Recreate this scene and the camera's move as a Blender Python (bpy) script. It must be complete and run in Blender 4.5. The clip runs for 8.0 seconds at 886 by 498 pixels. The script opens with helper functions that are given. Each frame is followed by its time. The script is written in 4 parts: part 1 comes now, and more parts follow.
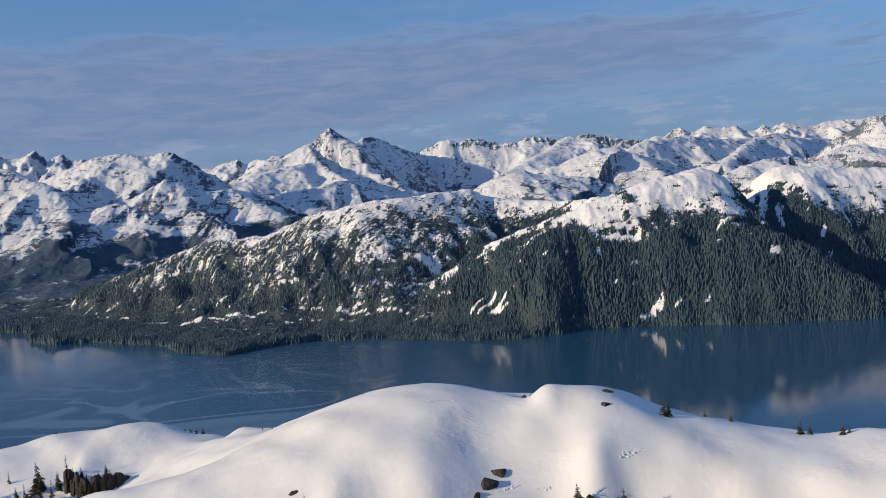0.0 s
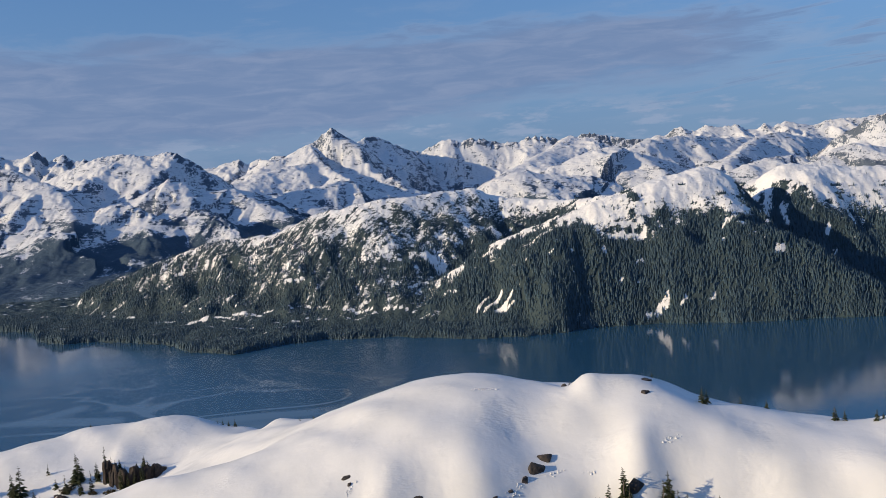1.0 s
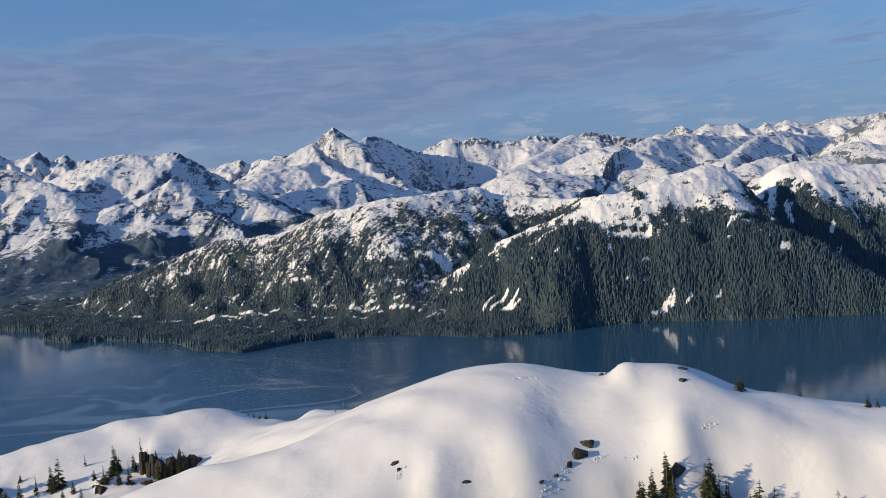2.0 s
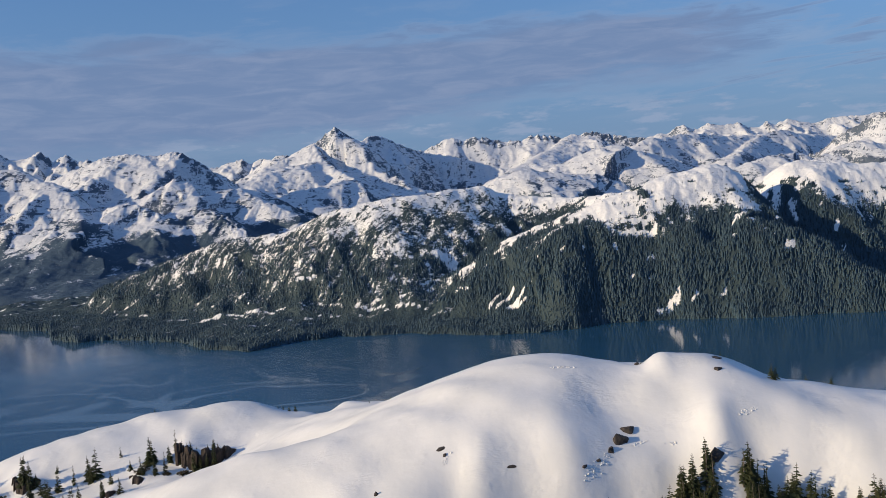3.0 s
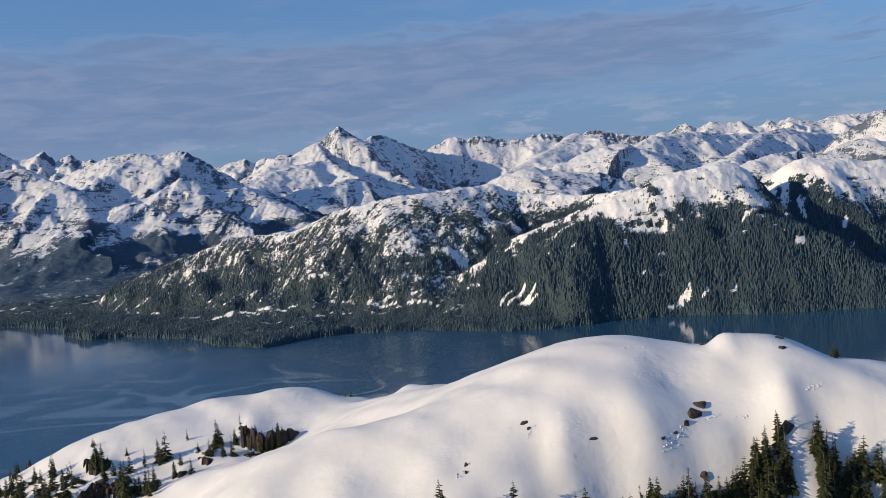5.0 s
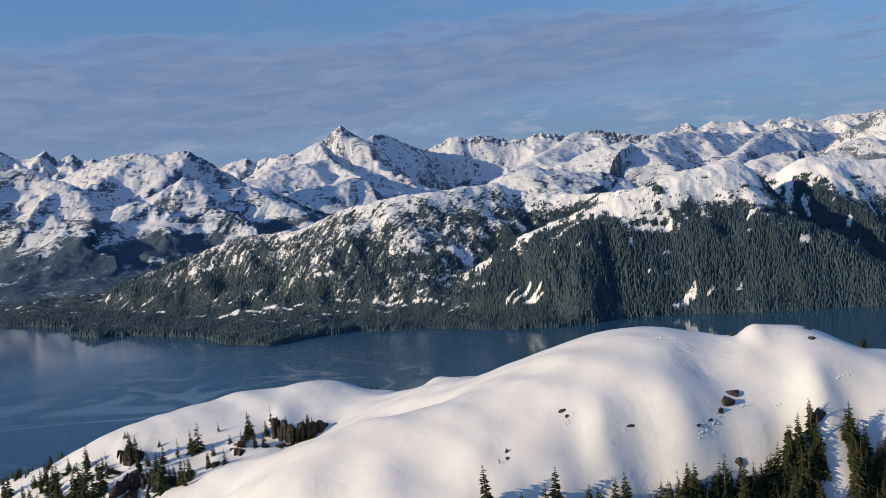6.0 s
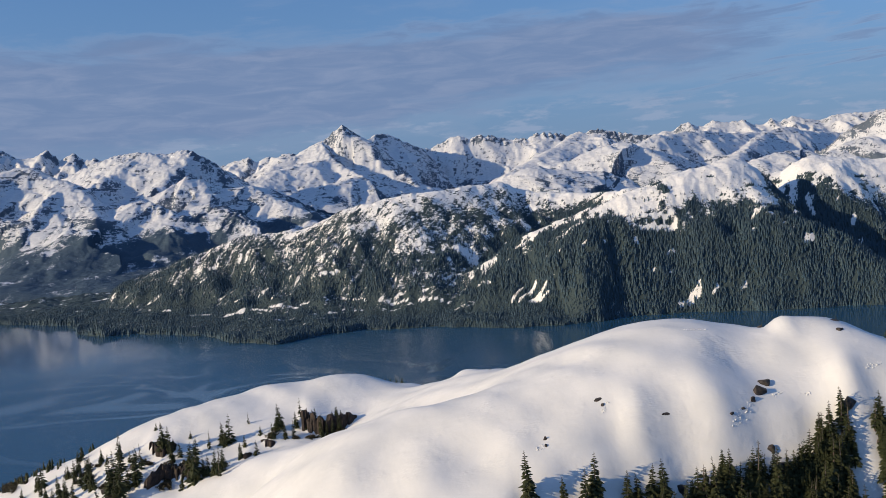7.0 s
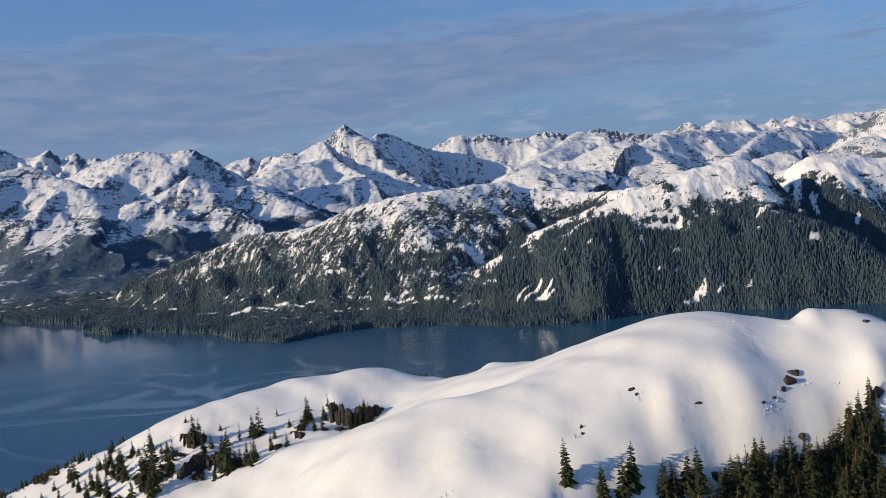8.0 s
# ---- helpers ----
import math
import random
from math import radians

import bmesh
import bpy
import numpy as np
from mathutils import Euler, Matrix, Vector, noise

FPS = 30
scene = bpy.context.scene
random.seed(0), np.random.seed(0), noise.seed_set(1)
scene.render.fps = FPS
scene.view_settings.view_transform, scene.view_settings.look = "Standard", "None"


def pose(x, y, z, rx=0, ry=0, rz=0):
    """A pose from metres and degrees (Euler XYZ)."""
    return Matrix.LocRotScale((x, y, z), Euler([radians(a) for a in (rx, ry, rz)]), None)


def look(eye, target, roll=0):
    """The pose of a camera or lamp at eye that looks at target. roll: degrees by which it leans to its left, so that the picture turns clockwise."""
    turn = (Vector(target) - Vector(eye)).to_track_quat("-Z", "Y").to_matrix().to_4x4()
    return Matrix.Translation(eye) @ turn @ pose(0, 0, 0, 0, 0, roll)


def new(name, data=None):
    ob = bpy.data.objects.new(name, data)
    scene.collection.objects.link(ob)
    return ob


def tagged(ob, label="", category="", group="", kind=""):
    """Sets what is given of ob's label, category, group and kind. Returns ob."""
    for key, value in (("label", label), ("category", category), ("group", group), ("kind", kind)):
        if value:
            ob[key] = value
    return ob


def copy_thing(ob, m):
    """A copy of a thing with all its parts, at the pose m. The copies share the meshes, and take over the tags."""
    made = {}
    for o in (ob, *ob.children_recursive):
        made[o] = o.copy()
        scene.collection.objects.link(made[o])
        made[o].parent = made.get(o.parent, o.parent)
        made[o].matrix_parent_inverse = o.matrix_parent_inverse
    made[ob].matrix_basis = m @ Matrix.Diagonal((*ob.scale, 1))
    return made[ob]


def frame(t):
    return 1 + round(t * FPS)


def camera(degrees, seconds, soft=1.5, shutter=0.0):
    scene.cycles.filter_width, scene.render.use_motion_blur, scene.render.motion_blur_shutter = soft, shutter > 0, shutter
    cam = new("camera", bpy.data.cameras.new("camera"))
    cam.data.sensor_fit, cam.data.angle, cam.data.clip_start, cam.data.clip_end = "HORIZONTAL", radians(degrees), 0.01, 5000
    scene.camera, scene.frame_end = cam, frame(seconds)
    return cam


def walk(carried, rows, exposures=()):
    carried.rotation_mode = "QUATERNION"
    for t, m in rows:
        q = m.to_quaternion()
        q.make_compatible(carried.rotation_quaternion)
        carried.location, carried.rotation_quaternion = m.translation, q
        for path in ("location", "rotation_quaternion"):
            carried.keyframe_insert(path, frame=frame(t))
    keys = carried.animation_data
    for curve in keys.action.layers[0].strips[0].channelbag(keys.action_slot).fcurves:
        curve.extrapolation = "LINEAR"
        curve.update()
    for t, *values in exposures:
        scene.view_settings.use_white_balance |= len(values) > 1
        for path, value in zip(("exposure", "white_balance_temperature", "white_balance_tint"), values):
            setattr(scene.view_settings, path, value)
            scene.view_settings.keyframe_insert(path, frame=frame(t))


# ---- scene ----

# ------------------------------------------------------------------ camera and its flight
cam = camera(52.0, 8.0, soft=0.8)
PATH = [
    (0.0, 0.00, 0.00, 164.70, 86.110, 3.767, -0.256),
    (1.0, -6.80, -4.03, 164.34, 86.090, 3.899, -0.244),
    (2.0, -13.57, -8.05, 163.95, 86.068, 4.007, -0.234),
    (3.0, -20.31, -12.07, 163.54, 86.046, 4.092, -0.225),
    (4.0, -27.02, -16.07, 163.13, 86.022, 4.156, -0.216),
    (5.0, -33.70, -20.05, 162.72, 85.998, 4.197, -0.206),
    (6.0, -40.33, -24.03, 162.32, 85.974, 4.218, -0.193),
    (7.0, -46.92, -27.98, 161.95, 85.949, 4.217, -0.176),
    (8.0, -53.45, -31.92, 161.61, 85.925, 4.197, -0.153),
]
walk(cam, [(t, pose(x, y, z, rx, ry, rz)) for t, x, y, z, rx, ry, rz in PATH], exposures=[(0.0, 0.10, 5390.0, 10.0), (8.0, 0.10, 5390.0, 10.0)])

# ------------------------------------------------------------------ world and sun
SUN_AZ, SUN_EL = 251.0, 17.2      # compass bearing of the sun (0 = +y, clockwise) and height, degrees


def link(nt, a, b):
    nt.links.new(a, b)


def math_node(nt, op, a, b=None, c=None, clamp=False):
    n = nt.nodes.new("ShaderNodeMath")
    n.operation, n.use_clamp = op, clamp
    for k, v in enumerate((a, b, c)):
        if v is None:
            continue
        if isinstance(v, (int, float)):
            n.inputs[k].default_value = v
        else:
            nt.links.new(v, n.inputs[k])
    return n.outputs[0]


def smooth(nt, value, lo, hi, out_lo=0.0, out_hi=1.0):
    n = nt.nodes.new("ShaderNodeMapRange")
    n.interpolation_type = "SMOOTHSTEP"
    nt.links.new(value, n.inputs["Value"])
    for key, v in (("From Min", lo), ("From Max", hi), ("To Min", out_lo), ("To Max", out_hi)):
        n.inputs[key].default_value = v
    return n.outputs["Result"]


def mix_colour(nt, fac, a, b):
    n = nt.nodes.new("ShaderNodeMix")
    n.data_type = "RGBA"
    for k, v in ((0, fac), (6, a), (7, b)):
        if isinstance(v, (int, float)):
            n.inputs[k].default_value = v
        elif isinstance(v, tuple):
            n.inputs[k].default_value = (*v, 1.0)
        else:
            nt.links.new(v, n.inputs[k])
    return n.outputs[2]


def noise_node(nt, vector, scale, detail=4.0, rough=0.55, distortion=0.0):
    n = nt.nodes.new("ShaderNodeTexNoise")
    n.inputs["Scale"].default_value = scale
    n.inputs["Detail"].default_value = detail
    n.inputs["Roughness"].default_value = rough
    n.inputs["Distortion"].default_value = distortion
    if vector is not None:
        nt.links.new(vector, n.inputs["Vector"])
    return n.outputs["Fac"]


def make_world():
    w = bpy.data.worlds.new("evening_sky")
    scene.world = w
    w.use_nodes = True
    nt = w.node_tree
    nt.nodes.clear()
    out = nt.nodes.new("ShaderNodeOutputWorld")
    bg = nt.nodes.new("ShaderNodeBackground")
    bg.inputs["Strength"].default_value = 0.096
    sky = nt.nodes.new("ShaderNodeTexSky")
    sky.sky_type, sky.sun_disc = "NISHITA", False
    sky.sun_elevation, sky.sun_rotation = radians(SUN_EL), radians(SUN_AZ)
    sky.altitude, sky.air_density, sky.dust_density, sky.ozone_density = 300.0, 1.0, 0.15, 4.0
    tc = nt.nodes.new("ShaderNodeTexCoord")
    sep = nt.nodes.new("ShaderNodeSeparateXYZ")
    link(nt, tc.outputs["Generated"], sep.inputs[0])
    x, y, z = sep.outputs
    az = math_node(nt, "ARCTAN2", x, y)
    flat = math_node(nt, "SQRT", math_node(nt, "ADD", math_node(nt, "MULTIPLY", x, x), math_node(nt, "MULTIPLY", y, y)))
    el = math_node(nt, "ARCTAN2", z, flat)
    comb = nt.nodes.new("ShaderNodeCombineXYZ")
    link(nt, math_node(nt, "MULTIPLY", az, 2.0), comb.inputs[0])
    link(nt, math_node(nt, "MULTIPLY", el, 11.0), comb.inputs[1])
    wisps = noise_node(nt, comb.outputs[0], 2.2, 7.0, 0.62, 0.35)
    fine = noise_node(nt, comb.outputs[0], 7.0, 6.0, 0.6, 0.6)
    # the broad stratus bank: between a rising lower edge and a level upper one, thinning out to the east
    edge = math_node(nt, "ADD", el, math_node(nt, "MULTIPLY", math_node(nt, "SUBTRACT", wisps, 0.5), 0.085))
    edge = math_node(nt, "ADD", edge, math_node(nt, "MULTIPLY", math_node(nt, "SUBTRACT", fine, 0.5), 0.03))
    low = math_node(nt, "ADD", math_node(nt, "MULTIPLY", math_node(nt, "MAXIMUM", az, -0.25), 0.10), 0.07)
    above = smooth(nt, math_node(nt, "SUBTRACT", edge, low), -0.015, 0.03)
    under = smooth(nt, edge, 0.15, 0.178, 1.0, 0.0)
    east = smooth(nt, math_node(nt, "ADD", az, math_node(nt, "MULTIPLY", math_node(nt, "SUBTRACT", fine, 0.5), 0.3)), 0.27, 0.42, 1.0, 0.0)
    bank = math_node(nt, "MULTIPLY", math_node(nt, "MULTIPLY", above, under), east)
    streaks = smooth(nt, wisps, 0.50, 0.68, 0.0, 0.55)
    streaks = math_node(nt, "MULTIPLY", streaks, smooth(nt, el, 0.0, 0.30, 1.0, 0.1))
    # long low streaks to the east of the bank
    long = nt.nodes.new("ShaderNodeCombineXYZ")
    link(nt, math_node(nt, "MULTIPLY", az, 3.0), long.inputs[0])
    link(nt, math_node(nt, "MULTIPLY", math_node(nt, "SUBTRACT", el, math_node(nt, "MULTIPLY", az, 0.06)), 34.0), long.inputs[1])
    bars = smooth(nt, noise_node(nt, long.outputs[0], 2.0, 5.0, 0.6, 0.4), 0.50, 0.64)
    bars = math_node(nt, "MULTIPLY", bars, math_node(nt, "MULTIPLY", smooth(nt, el, 0.05, 0.08), smooth(nt, el, 0.15, 0.19, 1.0, 0.0)))
    bank = math_node(nt, "MAXIMUM", bank, math_node(nt, "MULTIPLY", bars, smooth(nt, az, 0.05, 0.3, 0.0, 0.75)))
    cover = math_node(nt, "MAXIMUM", math_node(nt, "MULTIPLY", bank, 0.86), streaks)
    shade = mix_colour(nt, smooth(nt, fine, 0.35, 0.75), (1.9, 2.35, 3.3), (2.7, 2.95, 3.7))
    shade = mix_colour(nt, smooth(nt, bank, 0.05, 0.7), (3.6, 3.75, 4.2), shade)
    hazy = mix_colour(nt, smooth(nt, el, 0.0, 0.30, 0.85, 0.2), sky.outputs["Color"], (1.65, 2.25, 3.3))
    # unseen brighter sky overhead, added to fill the shadows with bluish light
    fill_veil = math_node(nt, "MULTIPLY", smooth(nt, el, 0.30, 0.65), 0.28)
    # small pale cumulus low over the ranges
    puff = nt.nodes.new("ShaderNodeCombineXYZ")
    link(nt, math_node(nt, "MULTIPLY", az, 9.0), puff.inputs[0])
    link(nt, math_node(nt, "MULTIPLY", el, 34.0), puff.inputs[1])
    puffs = smooth(nt, noise_node(nt, puff.outputs[0], 1.7, 6.0, 0.6), 0.50, 0.62)
    puffs = math_node(nt, "MULTIPLY", puffs, math_node(nt, "MULTIPLY", smooth(nt, el, 0.02, 0.05), smooth(nt, el, 0.065, 0.095, 0.7, 0.0)))
    hazy = mix_colour(nt, puffs, hazy, (3.3, 3.6, 4.2))
    hazy = mix_colour(nt, fill_veil, hazy, (2.9, 3.9, 5.9))
    link(nt, mix_colour(nt, cover, hazy, shade), bg.inputs["Color"])
    link(nt, bg.outputs[0], out.inputs[0])


make_world()
sun = new("sun", bpy.data.lights.new("sun", "SUN"))
sun.data.energy, sun.data.angle, sun.data.color = 5.0, radians(0.6), (1.0, 0.72, 0.385)
a, e = radians(SUN_AZ), radians(SUN_EL)
sun.matrix_world = look((0, 0, 600), Vector((0, 0, 600)) - Vector((math.sin(a) * math.cos(e), math.cos(a) * math.cos(e), math.sin(e))))


# ------------------------------------------------------------------ numeric noise for the landforms
def grad_noise(x, y, seed=0):
    """Smooth gradient noise of two numpy arrays, about -1 to 1."""
    xi, yi = np.floor(x).astype(np.int64), np.floor(y).astype(np.int64)
    xf, yf = x - xi, y - yi

    def corner(ix, iy, dx, dy):
        h = (ix * 374761393 + iy * 668265263 + seed * 2147483647) & 0xFFFFFFFF
        h = ((h ^ (h >> 13)) * 1274126177) & 0xFFFFFFFF
        h = (h ^ (h >> 16)) & 0xFFFF
        ang = h * (2 * np.pi / 65536.0)
        return np.cos(ang) * dx + np.sin(ang) * dy

    u, v = xf * xf * xf * (xf * (xf * 6 - 15) + 10), yf * yf * yf * (yf * (yf * 6 - 15) + 10)
    a00, a10 = corner(xi, yi, xf, yf), corner(xi + 1, yi, xf - 1, yf)
    a01, a11 = corner(xi, yi + 1, xf, yf - 1), corner(xi + 1, yi + 1, xf - 1, yf - 1)
    return 1.5 * ((a00 * (1 - u) + a10 * u) * (1 - v) + (a01 * (1 - u) + a11 * u) * v)


def fbm(x, y, size, octaves=5, gain=0.5, seed=0):
    total, amp = 0.0, 1.0
    for k in range(octaves):
        total = total + amp * grad_noise(x / size + 17.3 * k, y / size - 9.1 * k, seed + k)
        size, amp = size / 2.03, amp * gain
    return total


def ridged(x, y, size, octaves=5, gain=0.5, seed=0):
    """Sharp-crested noise, 0 to about 1.5."""
    total, amp, weight = 0.0, 1.0, 1.0
    for k in range(octaves):
        n = (1.0 - np.abs(grad_noise(x / size + 31.7 * k, y / size + 11.9 * k, seed + k))) ** 2
        total = total + amp * n * weight
        weight = np.clip(n * 1.6, 0, 1)
        size, amp = size / 2.07, amp * gain
    return total


def step(lo, hi, v):
    t = np.clip((v - lo) / (hi - lo), 0, 1)
    return t * t * (3 - 2 * t)


def to_spine(x, y, spine):
    """Distance to a crest line, the crest's height at the nearest place, and on which side (south is negative)."""
    best = np.full(x.shape, 1e9)
    height, side = np.zeros(x.shape), np.zeros(x.shape)
    for (x0, y0, z0), (x1, y1, z1) in zip(spine, spine[1:]):
        dx, dy = x1 - x0, y1 - y0
        k = np.clip(((x - x0) * dx + (y - y0) * dy) / (dx * dx + dy * dy), 0, 1)
        ox, oy = x - x0 - k * dx, y - y0 - k * dy
        d = np.hypot(ox, oy)
        near = d < best
        best = np.where(near, d, best)
        height = np.where(near, z0 + k * (z1 - z0), height)
        side = np.where(near, np.sign(dx * oy - dy * ox), side)
    return best, height, side


def soft_max(a, b, width):
    h = np.clip(0.5 + 0.5 * (a - b) / width, 0, 1)
    return b * (1 - h) + a * h + width * h * (1 - h)


def sheet(name, x, y, z, material, **attributes):
    """A ground sheet from a grid of places; float attributes go to its points."""
    rows, cols = x.shape
    me = bpy.data.meshes.new(name)
    me.vertices.add(rows * cols)
    me.vertices.foreach_set("co", np.stack([x, y, z], -1).astype(np.float32).ravel())
    n = np.arange(rows * cols).reshape(rows, cols)
    quads = np.stack([n[:-1, :-1], n[:-1, 1:], n[1:, 1:], n[1:, :-1]], -1).reshape(-1, 4)
    me.loops.add(quads.size)
    me.loops.foreach_set("vertex_index", quads.ravel().astype(np.int32))
    me.polygons.add(len(quads))
    me.polygons.foreach_set("loop_start", (np.arange(len(quads)) * 4).astype(np.int32))
    me.polygons.foreach_set("use_smooth", np.ones(len(quads), bool))
    me.update(calc_edges=True)
    for key, values in attributes.items():
        me.attributes.new(key, "FLOAT", "POINT").data.foreach_set("value", values.astype(np.float32).ravel())
    me.materials.append(material)
    return new(name, me)


# ------------------------------------------------------------------ materials
def start_material(name):
    m = bpy.data.materials.new(name)
    m.use_nodes = True
    nt = m.node_tree
    bsdf = nt.nodes["Principled BSDF"]
    geo = nt.nodes.new("ShaderNodeNewGeometry")
    return m, nt, bsdf, geo.outputs["Position"]


def bump(nt, bsdf, height, strength, distance):
    b = nt.nodes.new("ShaderNodeBump")
    b.inputs["Strength"].default_value, b.inputs["Distance"].default_value = strength, distance
    link(nt, height, b.inputs["Height"])
    link(nt, b.outputs["Normal"], bsdf.inputs["Normal"])


def snow_material():
    m, nt, bsdf, pos = start_material("wind_packed_snow")
    broad, grain = noise_node(nt, pos, 0.09, 3.0), noise_node(nt, pos, 2.2, 5.0, 0.6)
    col = mix_colour(nt, smooth(nt, broad, 0.3, 0.7), (0.67, 0.668, 0.662), (0.76, 0.752, 0.742))
    link(nt, col, bsdf.inputs["Base Color"])
    bsdf.inputs["Roughness"].default_value = 0.62
    bsdf.inputs["Specular IOR Level"].default_value = 0.3
    both = math_node(nt, "ADD", math_node(nt, "MULTIPLY", noise_node(nt, pos, 0.3, 3.0), 1.0), math_node(nt, "MULTIPLY", grain, 0.16))
    crust = nt.nodes.new("ShaderNodeMapping")
    crust.inputs["Scale"].default_value, crust.inputs["Rotation"].default_value = (0.5, 1.6, 1.0), (0.0, 0.0, 0.5)
    link(nt, pos, crust.inputs["Vector"])
    ripples = noise_node(nt, crust.outputs[0], 1.5, 5.0, 0.62)
    scoured = smooth(nt, noise_node(nt, pos, 0.13, 3.0), 0.50, 0.66)
    both = math_node(nt, "ADD", both, math_node(nt, "MULTIPLY", math_node(nt, "MULTIPLY", ripples, scoured), 0.9))
    bump(nt, bsdf, both, 0.34, 0.3)
    return m


def mountain_material(name, dark_a, dark_b, size, relief, snow_a, snow_b, wood=None, bands=1.0):
    """Snow that breaks up into dark ground where the sheet's snow attribute is low."""
    m, nt, bsdf, pos = start_material(name)
    att = nt.nodes.new("ShaderNodeAttribute")
    att.attribute_name = "snow"
    bed = nt.nodes.new("ShaderNodeMapping")
    bed.inputs["Scale"].default_value = (1.0, 1.0, bands)
    link(nt, pos, bed.inputs["Vector"])
    patch, fine = noise_node(nt, bed.outputs[0], 1.0 / size, 6.0, 0.7), noise_node(nt, bed.outputs[0], 5.0 / size, 5.0, 0.65)
    raw = math_node(nt, "ADD", att.outputs["Fac"], math_node(nt, "MULTIPLY", math_node(nt, "SUBTRACT", patch, 0.5), 1.35))
    raw = math_node(nt, "ADD", raw, math_node(nt, "MULTIPLY", math_node(nt, "SUBTRACT", fine, 0.5), 1.0))
    cover = smooth(nt, raw, 0.44, 0.53)
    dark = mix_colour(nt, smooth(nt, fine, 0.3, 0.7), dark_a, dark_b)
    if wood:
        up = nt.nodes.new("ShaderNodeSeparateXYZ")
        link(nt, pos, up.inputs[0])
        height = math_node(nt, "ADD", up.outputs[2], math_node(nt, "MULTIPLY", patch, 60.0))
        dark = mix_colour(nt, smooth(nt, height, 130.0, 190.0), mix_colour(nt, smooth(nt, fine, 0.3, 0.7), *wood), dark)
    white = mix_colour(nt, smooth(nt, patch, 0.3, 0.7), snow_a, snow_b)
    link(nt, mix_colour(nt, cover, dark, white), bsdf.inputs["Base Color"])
    bsdf.inputs["Roughness"].default_value = 0.75
    bsdf.inputs["Specular IOR Level"].default_value = 0.2
    bump(nt, bsdf, math_node(nt, "ADD", patch, math_node(nt, "MULTIPLY", fine, 0.25)), 0.8, relief)
    return m


def foliage_material(name, a, b, size=0.6, thin=0.0):
    m, nt, bsdf, pos = start_material(name)
    geo = nt.nodes.new("ShaderNodeNewGeometry")
    info = nt.nodes.new("ShaderNodeObjectInfo")
    mixed = math_node(nt, "FRACT", math_node(nt, "ADD", geo.outputs["Random Per Island"], info.outputs["Random"]))
    tint = math_node(nt, "ADD", math_node(nt, "MULTIPLY", mixed, 0.6), math_node(nt, "MULTIPLY", noise_node(nt, pos, size, 3.0), 0.4))
    colour = mix_colour(nt, tint, a, b)
    link(nt, colour, bsdf.inputs["Base Color"])
    bsdf.inputs["Roughness"].default_value = 0.7
    bsdf.inputs["Specular IOR Level"].default_value = 0.25
    if thin:
        # sunlight that passes through the sprays
        out = nt.nodes["Material Output"]
        passed, both = nt.nodes.new("ShaderNodeBsdfTranslucent"), nt.nodes.new("ShaderNodeMixShader")
        link(nt, colour, passed.inputs["Color"])
        both.inputs[0].default_value = thin
        link(nt, bsdf.outputs[0], both.inputs[1])
        link(nt, passed.outputs[0], both.inputs[2])
        link(nt, both.outputs[0], out.inputs["Surface"])
    return m


def water_material():
    """Near-still water: rippled by a light wind, glassy along drifting slicks and in the lee of the mountain."""
    m, nt, bsdf, pos = start_material("calm_inlet_water")
    mp = nt.nodes.new("ShaderNodeMapping")
    mp.inputs["Scale"].default_value = (0.0062, 0.0085, 1.0)
    mp.inputs["Rotation"].default_value = (0.0, 0.0, 0.25)
    link(nt, pos, mp.inputs["Vector"])
    swirl = noise_node(nt, mp.outputs[0], 1.2, 1.6, 0.4, 0.9)
    lines = smooth(nt, math_node(nt, "ABSOLUTE", math_node(nt, "SUBTRACT", swirl, 0.47)), 0.006, 0.036, 1.0, 0.0)
    calm = math_node(nt, "MAXIMUM", smooth(nt, swirl, 0.56, 0.64, 0.0, 0.9), lines)
    where = nt.nodes.new("ShaderNodeSeparateXYZ")
    link(nt, pos, where.inputs[0])
    drift = math_node(nt, "ADD", where.outputs[0], math_node(nt, "MULTIPLY", swirl, 160.0))
    calm = math_node(nt, "MULTIPLY", calm, smooth(nt, noise_node(nt, mp.outputs[0], 0.55, 2.0), 0.33, 0.50, 0.0, 0.95))
    calm = math_node(nt, "MULTIPLY", calm, smooth(nt, where.outputs[1], 640.0, 900.0, 1.0, 0.35))
    slick_sheen = math_node(nt, "MULTIPLY", calm, smooth(nt, drift, -60.0, 60.0, 1.0, 0.0))
    calm = math_node(nt, "MAXIMUM", calm, smooth(nt, drift, 20.0, 190.0, 0.0, 0.85))
    bay = math_node(nt, "MULTIPLY", smooth(nt, drift, -330.0, -160.0, 0.8, 0.0), smooth(nt, where.outputs[1], 700.0, 1000.0))
    calm = math_node(nt, "MAXIMUM", calm, bay)
    # sky sheen of the slicks painted in as a paler base colour
    link(nt, mix_colour(nt, slick_sheen, (0.024, 0.072, 0.136), (0.105, 0.150, 0.200)), bsdf.inputs["Base Color"])
    bsdf.inputs["IOR"].default_value = 1.333
    link(nt, smooth(nt, calm, 0.0, 1.0, 0.27, 0.075), bsdf.inputs["Roughness"])
    b = nt.nodes.new("ShaderNodeBump")
    link(nt, smooth(nt, calm, 0.0, 1.0, 0.18, 0.035), b.inputs["Strength"])
    b.inputs["Distance"].default_value = 0.6
    link(nt, noise_node(nt, pos, 0.35, 3.0, 0.6), b.inputs["Height"])
    link(nt, b.outputs["Normal"], bsdf.inputs["Normal"])
    return m


